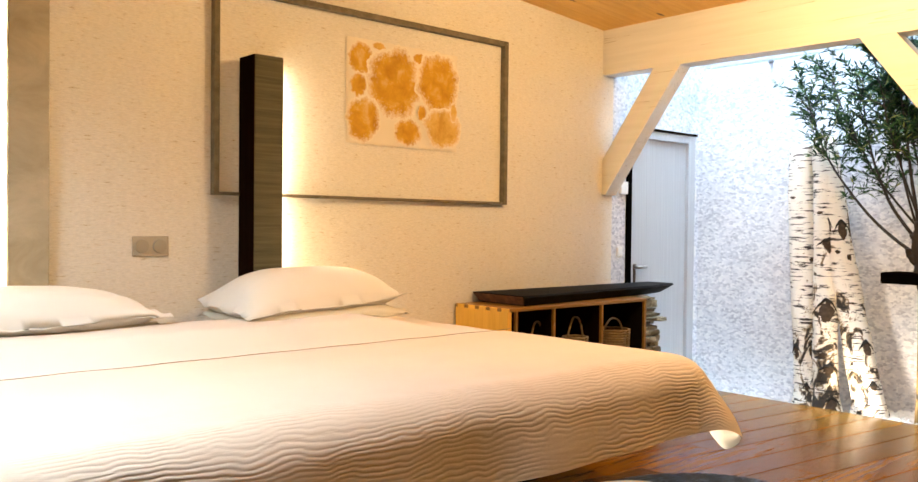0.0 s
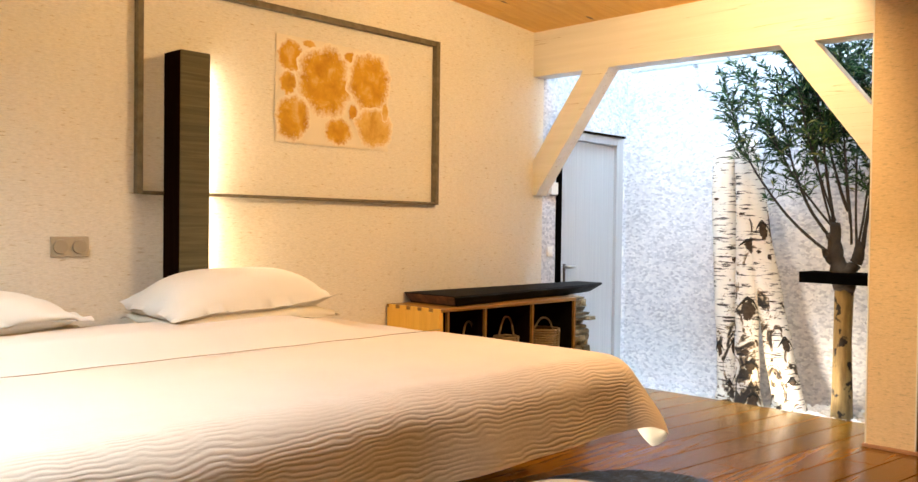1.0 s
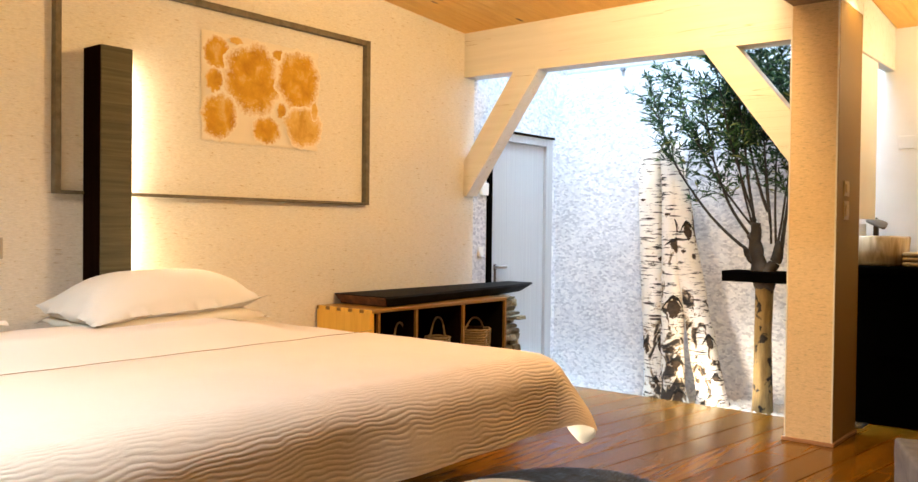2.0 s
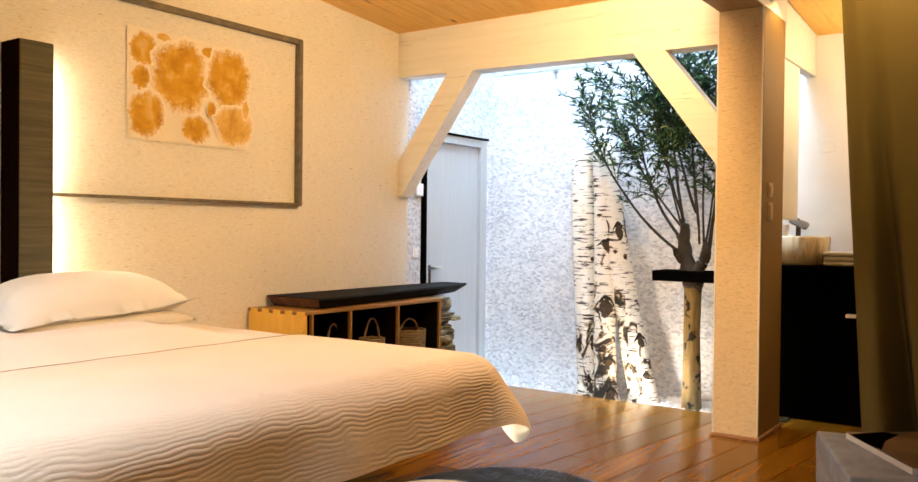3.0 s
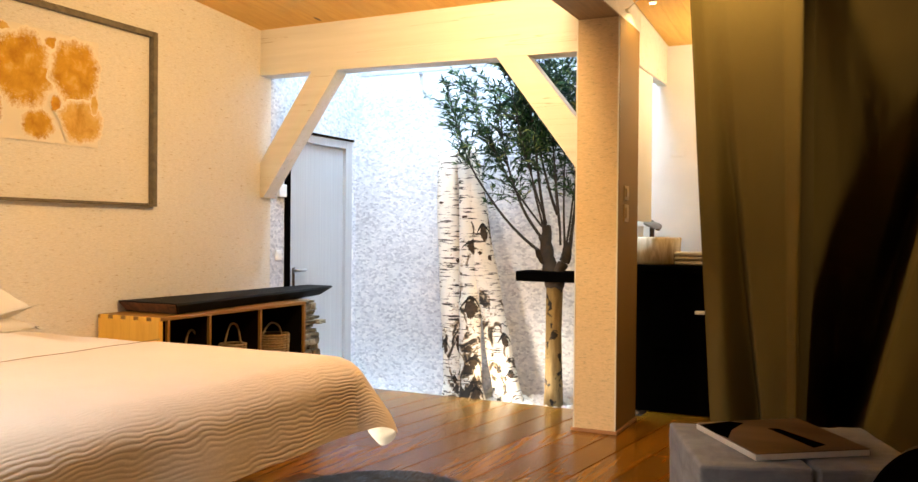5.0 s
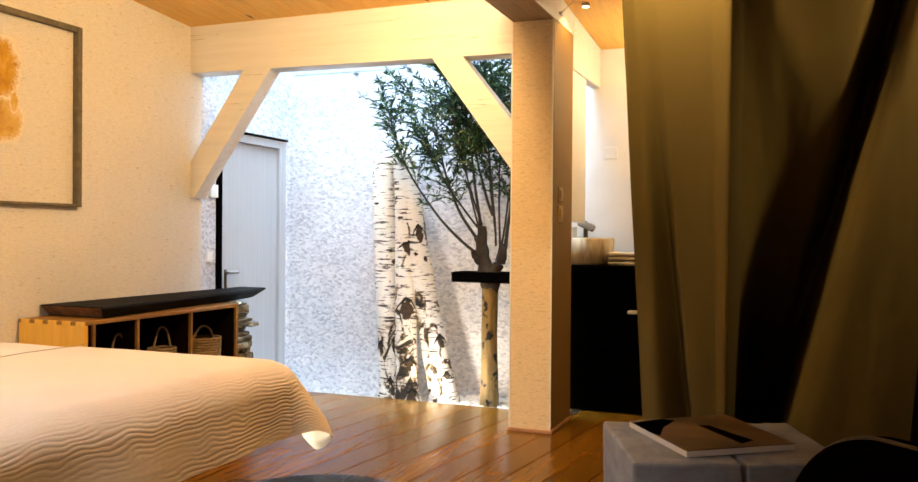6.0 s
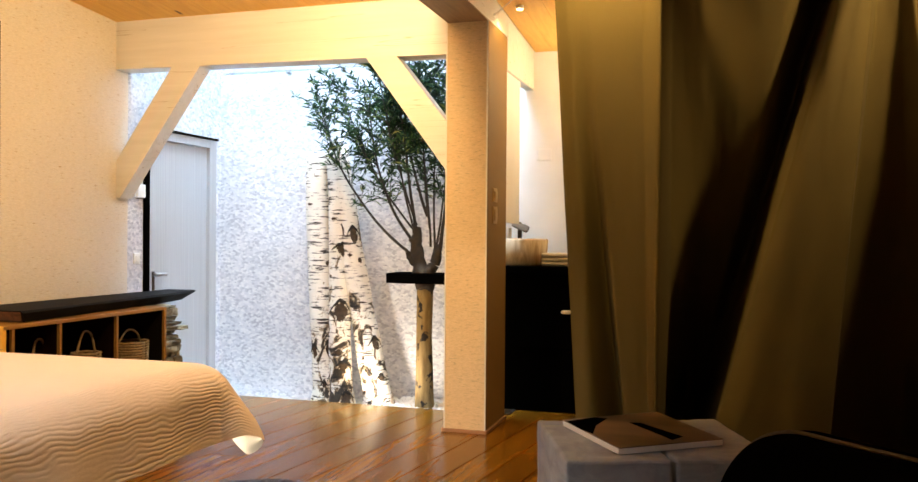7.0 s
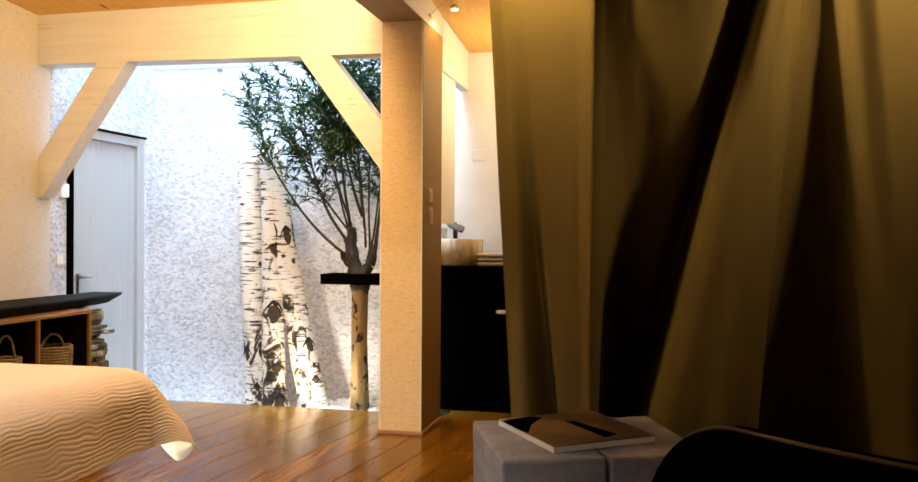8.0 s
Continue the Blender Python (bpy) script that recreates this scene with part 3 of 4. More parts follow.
# ---- wall things by the bed ----
post = thing("wall_post", "rough-sawn grey wooden post with a light strip behind", "wooden post", (-4.14, 2.21, 0.3))
part("timber", box(WX + 0.03, -4.035, 2.090, 2.259, 0.30, 2.143, 0.004), GREY_WOOD, post)
# thin dark sheet: the shade of the post's near side as colour
part("shaded_side", box(WX + 0.032, -4.037, 2.0855, 2.0895, 0.30, 2.141), SHADE_BROWN, post, "dark sheet that shades the side face")
part("light_strip", box(WX + 0.004, WX + 0.029, 2.250, 2.266, 0.32, 2.05), LED, post, "glowing warm light strip")
post2 = thing("wall_post", "pale grey wooden plank with a light strip behind", "wooden post", (-4.2, 1.07, 0.3))
part("timber", box(WX + 0.02, WX + 0.055, 0.952, 1.127, 0.30, 2.60, 0.004), GREY_WOOD_V, post2)
part("light_strip", box(WX + 0.003, WX + 0.02, 0.940, 0.956, 0.32, 2.5), LED, post2, "glowing warm light strip")

sock = thing("wall_socket", "taupe double socket with two round inserts", "wall socket", (WX, 1.62, 1.13))
part("plate", box(WX, WX + 0.009, 1.525, 1.71, 1.082, 1.183, 0.003), SOCKET, sock)
for cy in (1.572, 1.663):
    bm = bmesh.new()
    bmesh.ops.create_cone(bm, cap_ends=True, segments=28, radius1=0.036, radius2=0.033, depth=0.012, matrix=pose(WX + 0.013, cy, 1.133, 0, 90, 0))
    part("insert", bm, SOCKET_IN, sock)

frame_ob = thing("picture_frame", "large empty frame of weathered grey wood on the wall", "picture frame", (WX, 3.06, 1.41))
FY0, FY1, FZ0, FZ1 = 1.937, 4.098, 1.402, 2.528
part("bar", box(WX, WX + 0.045, FY0, FY0 + 0.032, FZ0, FZ1, 0.003), FRAME_WOOD, frame_ob)
part("bar", box(WX, WX + 0.045, FY1 - 0.036, FY1, FZ0, FZ1, 0.003), FRAME_WOOD, frame_ob)
part("bar", box(WX, WX + 0.042, FY0 + 0.032, FY1 - 0.036, FZ1 - 0.034, FZ1, 0.003), FRAME_WOOD, frame_ob)
part("bar", box(WX, WX + 0.042, FY0 + 0.032, FY1 - 0.036, FZ0, FZ0 + 0.018, 0.003), FRAME_WOOD, frame_ob)

art = thing("wall_art", "handmade cream paper with ochre pigment blotches", "wall art", (WX, 3.26, 2.05))
AY0, AY1, AZ0, AZ1 = 2.784, 3.656, 1.741, 2.374


def deckle(u, v):
    e = 0.006
    y = AY0 + (AY1 - AY0) * u + (e * noise.noise((u * 9, v * 20, 1)) if u in (0, 1) else 0)
    z = AZ0 + (AZ1 - AZ0) * v + (e * noise.noise((u * 20, v * 9, 5)) if v in (0, 1) else 0)
    rim = min(u, 1 - u) * 0.85 < 0.012 or min(v, 1 - v) * 0.62 < 0.012
    return (WX + 0.005 + (0.003 if rim else 0) + 0.0006 * noise.noise((u * 14, v * 14, 2)), y, z)


ART_PAPER = paint_material("handmade_paper", (0.80, 0.72, 0.58), 0.9)
bm = grid_sheet(70, 50, deckle)
part("paper", bm, ART_PAPER, art, smooth=True)


def pigment(name, dark, light):
    """Grainy pigment that thins out to bare paper where the ink runs dry."""
    m, nt, b = material(name, 0.9)
    n = noise_tex(nt, coords(nt), 11, 6, 0.6, 0.4)
    ink = nt.nodes.new("ShaderNodeAttribute")
    ink.attribute_name = "ink"
    grain = noise_tex(nt, coords(nt), 60, 5, 0.7)
    add = nt.nodes.new("ShaderNodeMath")
    nt.links.new(ink.outputs["Fac"], add.inputs[0])
    nt.links.new(grain, add.inputs[1])
    fac = ramp(nt, add.outputs[0], [(0.58, grey(0.0)), (0.95, grey(1.0))])
    c = ramp(nt, n, [(0.32, dark), (0.55, light), (0.80, (0.72, 0.54, 0.28))])
    nt.links.new(mix(nt, (0.80, 0.72, 0.58), c, fac), b.inputs["Base Color"])
    bump(nt, b, n, 0.4, 0.005)
    return m


OCHRE = pigment("ochre_pigment", (0.42, 0.20, 0.008), (0.58, 0.32, 0.022))
OCHRE_PALE = pigment("pale_ochre_pigment", (0.46, 0.25, 0.03), (0.64, 0.40, 0.09))
random.seed(11)
for k, (u, v, ru, rv, m) in enumerate(((.125, .19, .09, .13, OCHRE), (.27, .045, .045, .03, OCHRE_PALE), (.41, .38, .195, .28, OCHRE), (.64, .10, .056, .045, OCHRE),
                                       (.815, .32, .155, .245, OCHRE), (.10, .44, .056, .095, OCHRE), (.14, .77, .115, .18, OCHRE), (.53, .85, .10, .11, OCHRE),
                                       (.66, .64, .034, .065, OCHRE), (.86, .78, .14, .165, OCHRE_PALE), (.965, .60, .026, .08, OCHRE_PALE))):
    bm = bmesh.new()
    dry = bm.verts.layers.float.new("ink")
    c = bm.verts.new((WX + 0.0085 + 0.0004 * k, AY0 + (AY1 - AY0) * u, AZ1 - (AZ1 - AZ0) * v))
    c[dry] = 0.75
    rings = []
    for q, wet in ((0.55, 0.62), (0.85, 0.45), (1.02, 0.26), (1.18, 0.0)):
        ring = []
        for i in range(128):
            a = 2 * math.pi * i / 128
            w = 1 + 0.2 * noise.noise((math.cos(a) * 2 + k * 7, math.sin(a) * 2, 0)) + ((0.07 * noise.noise((math.cos(a) * 6, math.sin(a) * 6, k)) + 0.035 * noise.noise((math.cos(a) * 21, math.sin(a) * 21, k))) if q > 0.7 else 0)
            ring.append(bm.verts.new((WX + 0.0085 + 0.0004 * k, c.co.y + 1.12 * ru * (AY1 - AY0) * q * w * math.cos(a), c.co.z + 1.12 * rv * (AZ1 - AZ0) * q * w * math.sin(a))))
        for p in ring:
            p[dry] = wet
        rings.append(ring)
    for i in range(128):
        bm.faces.new((c, rings[0][i], rings[0][(i + 1) % 128]))
        for a, b in zip(rings, rings[1:]):
            bm.faces.new((a[i], b[i], b[(i + 1) % 128], a[(i + 1) % 128]))
    bmesh.ops.recalc_face_normals(bm, faces=bm.faces)
    part("pigment_blotch", bm, m, art, smooth=True)

# ---- low cabinet with the charred slab ----
CF, CT = -3.73, 0.738
cab = thing("low_cabinet", "pine low cabinet with dovetailed corner and open compartments", "cabinet", (-3.95, 4.37, 0))
part("top_board", box(WX + 0.01, CF, 3.66, 5.09, CT - 0.022, CT, 0.003), PINE_H, cab)
part("side_panel", box(WX + 0.01, CF, 3.662, 3.70, 0.06, CT - 0.022, 0.003), PINE, cab)
# far panel, dividers and back are near black: the inner shade put into colour
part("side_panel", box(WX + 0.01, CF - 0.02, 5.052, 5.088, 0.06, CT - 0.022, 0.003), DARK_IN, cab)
part("edge_strip", box(CF - 0.02, CF, 5.062, 5.088, 0.06, CT - 0.022, 0.003), PINE_H, cab)
part("divider", box(WX + 0.02, CF - 0.025, 4.085, 4.115, 0.10, CT - 0.022, 0.002), SHADE_BROWN, cab, "near-black divider with the compartment's shade in its colour")
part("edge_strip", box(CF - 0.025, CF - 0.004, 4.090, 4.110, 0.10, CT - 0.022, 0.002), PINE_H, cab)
part("divider", box(WX + 0.02, CF - 0.025, 4.575, 4.605, 0.10, CT - 0.022, 0.002), SHADE_BROWN, cab, "near-black divider with the compartment's shade in its colour")
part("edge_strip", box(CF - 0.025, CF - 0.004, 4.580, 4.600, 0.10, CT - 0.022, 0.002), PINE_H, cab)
part("divider", box(WX + 0.02, CF - 0.025, 3.735, 3.765, 0.10, CT - 0.022, 0.002), SHADE_BROWN, cab, "near-black divider with the compartment's shade in its colour")
part("edge_strip", box(CF - 0.025, CF - 0.004, 3.740, 3.760, 0.10, CT - 0.022, 0.002), PINE_H, cab)
part("bottom_board", box(WX + 0.01, CF, 3.66, 5.09, 0.06, 0.10, 0.003), PINE_H, cab)
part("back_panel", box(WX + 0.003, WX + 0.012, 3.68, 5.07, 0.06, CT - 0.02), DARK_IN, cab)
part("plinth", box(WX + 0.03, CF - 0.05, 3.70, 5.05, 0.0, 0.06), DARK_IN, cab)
for k in range(5):
    x0 = WX + 0.035 + k * 0.104
    part("dovetail", box(x0, x0 + 0.064, 3.6575, 3.668, CT - 0.03, CT + 0.0015, 0.001), PINE, cab)

slab = thing("wooden_slab", "black charred live-edge wooden slab on the pine cabinet", "slab", (-4.0, 4.8, CT))
bm = bmesh.new()
NS = 44
top, low = [], []
for i in range(NS + 1):
    f = i / NS
    y = 3.82 + (5.79 - 3.82) * f
    front = -3.738 - 0.19 * f - 0.05 * f ** 8 + 0.010 * noise.noise((y * 4, 0, 0))
    taper = 0.0
    top.append((WX + 0.004, front - taper, y))
    low.append((WX + 0.004, front - 0.048 - 0.015 * noise.noise((y * 5, 3, 0)), 3.885 + (5.68 - 3.885) * f))
rows = []
for (xa, xf, y), (xb, xg, yl) in zip(top, low):
    rows.append([bm.verts.new(p) for p in ((xa, yl, CT + 0.001), (xa, y, CT + 0.070), (xf - 0.012, y, CT + 0.071), (xf, y, CT + 0.060), (xg, yl, CT + 0.001))])
for a, b in zip(rows, rows[1:]):
    for j in range(5):
        bm.faces.new((a[j], a[(j + 1) % 5], b[(j + 1) % 5], b[j]))
bm.faces.new(rows[0]), bm.faces.new(rows[-1][::-1])
bmesh.ops.recalc_face_normals(bm, faces=bm.faces)
part("board", bm, CHARRED, slab)
bm = bmesh.new()
ends = [[bm.verts.new((x, y + dy, z)) for x, y, z in ((WX + 0.012, 3.819, CT + 0.064), (-3.757, 3.819, CT + 0.064), (-3.80, 3.880, CT + 0.006), (WX + 0.012, 3.880, CT + 0.006))] for dy in (-0.004, 0.004)]
bm.faces.new(ends[0]), bm.faces.new(ends[1][::-1])
for i in range(4):
    bm.faces.new((ends[0][i], ends[1][i], ends[1][(i + 1) % 4], ends[0][(i + 1) % 4]))
bmesh.ops.recalc_face_normals(bm, faces=bm.faces)
part("cut_end", bm, BARK_END, slab, "brown slanting bark end")

stones = thing("stone_stack", "dry stack of rough split slate beside the cabinet", "stone stack", (-3.95, 5.25, 0))
random.seed(21)
z = 0.0
while z < CT - 0.012:
    h = min(random.uniform(0.028, 0.062), CT - z)
    x = WX + 0.02
    while x < CF - 0.09:
        w = random.uniform(0.09, 0.19)
        y = 5.095
        x1 = min(x + w, CF - 0.03) + (random.uniform(-0.03, 0.025) if x + w > CF - 0.1 else 0)
        while y < 5.30:
            d = random.uniform(0.07, 0.17)
            y1 = min(y + d, 5.32 + random.uniform(-0.03, 0.04))
            bm = box(x, x1 + random.uniform(-0.02, 0.02), y, y1, z, z + h - 0.005, 0.004)
            for v in bm.verts:
                v.co += 0.011 * Vector((random.uniform(-1, 1), random.uniform(-0.9, 0.9), random.uniform(-0.4, 0.3)))
            part("stone", bm, STONE, stones)
            y = y1 + 0.003
        x += w + 0.004
    z += h


def basket(at, r, h, arch, seed):
    ob = thing("wicker_basket", "small round wicker basket with arched handle in the cabinet", "basket", at, "baskets in the cabinet")
    bm = bmesh.new()
    for k in range(int(h / 0.018)):
        zz = at[2] + 0.012 + k * 0.018
        rr = r * (0.85 + 0.15 * k / (h / 0.018))
        tube(bm, [(at[0] + rr * math.cos(a), at[1] + rr * math.sin(a), zz + 0.002 * math.sin(9 * a + k * 3)) for a in [2 * math.pi * i / 24 for i in range(25)]], [0.0095] * 25, 6)
    part("weave", bm, WICKER, ob, smooth=True)
    bm = bmesh.new()
    tube(bm, [(at[0] + 0.003 * math.sin(i + seed), at[1] + r * math.cos(math.pi * i / 16), at[2] + h * 0.8 + arch * math.sin(math.pi * i / 16)) for i in range(17)], [0.0075] * 17, 6)
    part("handle", bm, WICKER, ob, smooth=True)
    return ob


basket((-3.85, 4.055, 0.10), 0.066, 0.36, 0.236, 1)
basket((-3.85, 4.44, 0.10), 0.085, 0.40, 0.21, 2)
basket((-3.88, 4.89, 0.10), 0.12, 0.42, 0.155, 3)

# ---- garden strip ----
random.seed(5)


def gravel_z(x, y):
    return -0.17 + 0.105 * min(1, max(0, (x + 3.0) / 0.6)) + 0.012 * noise.noise((x * 5, y * 5, 0))


bm = grid_sheet(60, 20, lambda u, v: (WX + (-1.0 - WX) * u, EDGE + 0.005 + (BACK - EDGE - 0.005) * v, gravel_z(WX + (-1.0 - WX) * u, EDGE + (BACK - EDGE) * v) - 0.012))
for k in range(1500):
    x, y = random.uniform(-3.4, -1.45), random.uniform(EDGE + 0.02, BACK)
    r = random.uniform(0.008, 0.02)
    q = bmesh.ops.create_icosphere(bm, subdivisions=1, radius=r, matrix=pose(x, y, gravel_z(x, y), random.uniform(0, 90), 0, random.uniform(0, 90)) @ Matrix.Diagonal((1.3, 1, 0.7, 1)))
gravel = mesh_object("gravel", bm, GRAVEL)
tagged(gravel, "white gravel in the sunken bed along the wall", "gravel", kind="stuff")
structure("trim", box(WX, ROOM_R, EDGE - 0.03, EDGE, -0.25, -0.032), DARK_IN, "edge board below the floor")


def birch(base, top, r0, r1, seed, knots):
    ob = thing("birch_log", "upright white birch log leaning on the flake wall", "birch log", base, "birch logs")
    n, sides = 48, 28
    bm = bmesh.new()
    d = Vector(top) - Vector(base)
    rings = []
    for i in range(n + 1):
        f = i / n
        c = Vector(base) + d * f + Vector((0.016 * math.sin(5 * f + seed), 0, 0))
        ring = []
        for k in range(sides):
            a = 2 * math.pi * k / sides
            r = (r0 + (r1 - r0) * f) * (1 + 0.08 * noise.noise((math.cos(a) * 1.5 + seed * 3, math.sin(a) * 1.5, f * 9)) + 0.025 * noise.noise((math.cos(a) * 5, math.sin(a) * 5, f * 40 + seed)))
            r *= 1 + 0.25 * max(0, 1 - f * 14)
            ring.append(bm.verts.new(c + Vector((r * math.cos(a), r * math.sin(a), (0.03 * noise.noise((math.cos(a) * 2, math.sin(a) * 2, seed)) if i == n else 0)))))
        rings.append(ring)
    for a, b in zip(rings, rings[1:]):
        for k in range(sides):
            bm.faces.new((a[k], a[(k + 1) % sides], b[(k + 1) % sides], b[k]))
    bm.faces.new(rings[0][::-1]), bm.faces.new(rings[-1])
    part("trunk", bm, BIRCH, ob, smooth=True)

    def skin(ff, b, lift):
        """A point on the bark: ff along the log, b round it."""
        c = Vector(base) + d * ff + Vector((0.016 * math.sin(5 * ff + seed), 0, 0))
        r = (r0 + (r1 - r0) * ff) * (1 + 0.08 * noise.noise((math.cos(b) * 1.5 + seed * 3, math.sin(b) * 1.5, ff * 9)) + 0.025 * noise.noise((math.cos(b) * 5, math.sin(b) * 5, ff * 40 + seed)))
        r = r * (1 + 0.25 * max(0, 1 - ff * 14)) + lift
        return c + Vector((r * math.cos(b), r * math.sin(b), 0))

    for q, (kz, turn, kw, kh) in enumerate(knots):
        f = (kz - base[2]) / d.z
        mid = radians(-65 + turn)
        rad = r0 + (r1 - r0) * f

        def scar(u, v):
            a = 2 * math.pi * u
            w = v * (1 + 0.35 * noise.noise((math.cos(a) * 1.6 + q * 5, math.sin(a) * 1.6, seed)) + 0.22 * noise.noise((math.cos(a) * 6, math.sin(a) * 6, seed + q)))
            sx, sz = math.cos(a), math.sin(a)
            sx, sz = sx * abs(sx) ** 0.4, sz * abs(sz) ** 0.3
            ff, b = f + 0.42 * kh * w * sz / d.z, mid + 0.42 * kw / rad * w * sx
            return skin(ff, b, 0.005 * (1 - v ** 4) - 0.001 + 0.004 * noise.noise((b * 20, ff * 60, q)))
        part("knot", grid_sheet(36, 5, scar), KNOT, ob, "dark cracked knot", True)
        if kh > 0.06:
            def brow(u, v):
                x = 2 * u - 1
                rise = kh * (0.40 - 0.5 * abs(x) ** 1.5) + 0.010 * noise.noise((x * 4 + q, seed, 1))
                thick = 0.028 * (1 - abs(x) ** 1.6) + 0.004 + 0.006 * noise.noise((x * 9, q, seed))
                return skin(f + (rise + thick * (v - 0.5)) / d.z, mid + 0.72 * kw / rad * x, 0.007 * (1 - (2 * v - 1) ** 2) + 0.002)
            part("brow", grid_sheet(24, 4, brow), BROW, ob, "black arched bark fold over the knot", True)
    return ob


birch((-3.07, 6.20, -0.12), (-3.225, 6.40, 1.93), 0.098, 0.096, 1, ((0.34, 30, 0.08, 0.17), (0.32, -45, 0.06, 0.13), (0.10, 42, 0.07, 0.17), (0.06, 0, 0.04, 0.07), (1.02, 42, 0.05, 0.05), (1.5, -40, 0.06, 0.03)))
birch((-2.86, 6.14, -0.12), (-3.06, 6.38, 1.95), 0.092, 0.086, 4, ((0.64, 4, 0.15, 0.23), (1.14, 10, 0.12, 0.10), (0.33, -12, 0.09, 0.05), (0.22, 14, 0.10, 0.09), (-0.02, 25, 0.09, 0.11), (1.38, -30, 0.06, 0.03)))
birch((-2.58, 6.16, -0.10), (-3.05, 6.40, 1.97), 0.110, 0.080, 8, ((1.25, 22, 0.09, 0.17), (1.28, -38, 0.04, 0.14), (1.05, 34, 0.05, 0.06), (0.40, 34, 0.09, 0.13), (0.14, 30, 0.06, 0.07), (1.09, -12, 0.05, 0.035), (0.72, 8, 0.12, 0.016)))

tree = thing("potted_tree", "slender olive-leaved tree with pollarded trunk in the gravel", "tree", (-2.18, 6.12, -0.1))
bm = bmesh.new()
tube(bm, [(-2.18, 6.12, -0.12), (-2.178, 6.12, 0.1), (-2.182, 6.12, 0.5), (-2.178, 6.12, 0.85), (-2.175, 6.12, 0.94), (-2.17, 6.12, 0.968)], [0.074, 0.066, 0.062, 0.066, 0.070, 0.05], 18)
for v in bm.verts:
    v.co += 0.012 * noise.noise_vector(v.co * 15)
part("trunk", bm, BARK, tree, "golden-barked pollarded trunk", True)
bm = bmesh.new()


def limb(bm, a, b, c, r0, r1, seed):
    """A gnarled limb from a over b to c, swollen where shoots were cut."""
    a, b, c = Vector(a), Vector(b), Vector(c)
    fs = [i / 16 for i in range(17)]
    pts = [a * (1 - f) ** 2 + b * 2 * f * (1 - f) + c * f * f for f in fs]
    tube(bm, pts, [(r0 + (r1 - r0) * f) * (1 + 0.22 * noise.noise((f * 5, seed, 0))) for f in fs], 20)


limb(bm, (-2.20, 6.12, 0.95), (-2.262, 6.11, 1.10), (-2.244, 6.10, 1.318), 0.064, 0.033, 1)
limb(bm, (-2.165, 6.12, 0.95), (-2.085, 6.12, 1.04), (-2.075, 6.12, 1.185), 0.054, 0.026, 5)
limb(bm, (-2.255, 6.09, 1.03), (-2.30, 6.07, 1.08), (-2.300, 6.06, 1.125), 0.026, 0.014, 9)
limb(bm, (-2.235, 6.09, 1.16), (-2.275, 6.08, 1.20), (-2.283, 6.07, 1.225), 0.022, 0.013, 12)
for v in bm.verts:
    v.co += 0.012 * noise.noise_vector(v.co * 14) + 0.007 * noise.noise_vector(v.co * 42)
part("fork", bm, FORK, tree, "dark mottled fork with sawn stubs", True)
random.seed(17)
# one stem a row: foot across and up, tip across, depth and up, sag
STEMS = ((-2.285, 1.11, -3.02, 6.02, 2.26, 0.19), (-2.272, 1.21, -2.66, 6.15, 2.36, 0.17), (-2.27, 1.31, -2.56, 6.30, 2.34, 0.03), (-2.25, 1.31, -2.40, 6.08, 2.50, 0.02),
         (-2.157, 1.40, -2.40, 6.20, 2.32, 0.06), (-2.13, 1.16, -2.24, 6.05, 2.50, -0.02), (-2.10, 1.16, -2.16, 6.25, 2.44, 0.0), (-2.06, 1.12, -2.00, 6.10, 2.40, -0.06),
         (-2.05, 1.14, -1.84, 6.15, 2.36, 0.05), (-2.26, 1.28, -2.93, 6.22, 2.42, 0.10), (-2.24, 1.32, -2.52, 5.98, 2.50, 0.05), (-2.09, 1.15, -1.92, 6.30, 2.48, 0.02), (-2.14, 1.30, -2.30, 6.32, 2.46, 0.02))
bm_leaf = bmesh.new()


def leaf(c, d, ln, w):
    """One narrow pointed leaf, creased along its middle."""
    s = d.cross(Vector((random.uniform(-1, 1), random.uniform(-1, 1), random.uniform(-1, 1)))).normalized() * w
    n = d.cross(s).normalized() * 0.003
    v = [bm_leaf.verts.new(p) for p in (c, c + d * ln * 0.4 + s, c + d * ln * 0.45 - n, c + d * ln * 0.4 - s, c + d * ln - Vector((0, 0, ln * 0.10)))]
    bm_leaf.faces.new((v[0], v[1], v[2])), bm_leaf.faces.new((v[0], v[2], v[3]))
    bm_leaf.faces.new((v[1], v[4], v[2])), bm_leaf.faces.new((v[2], v[4], v[3]))


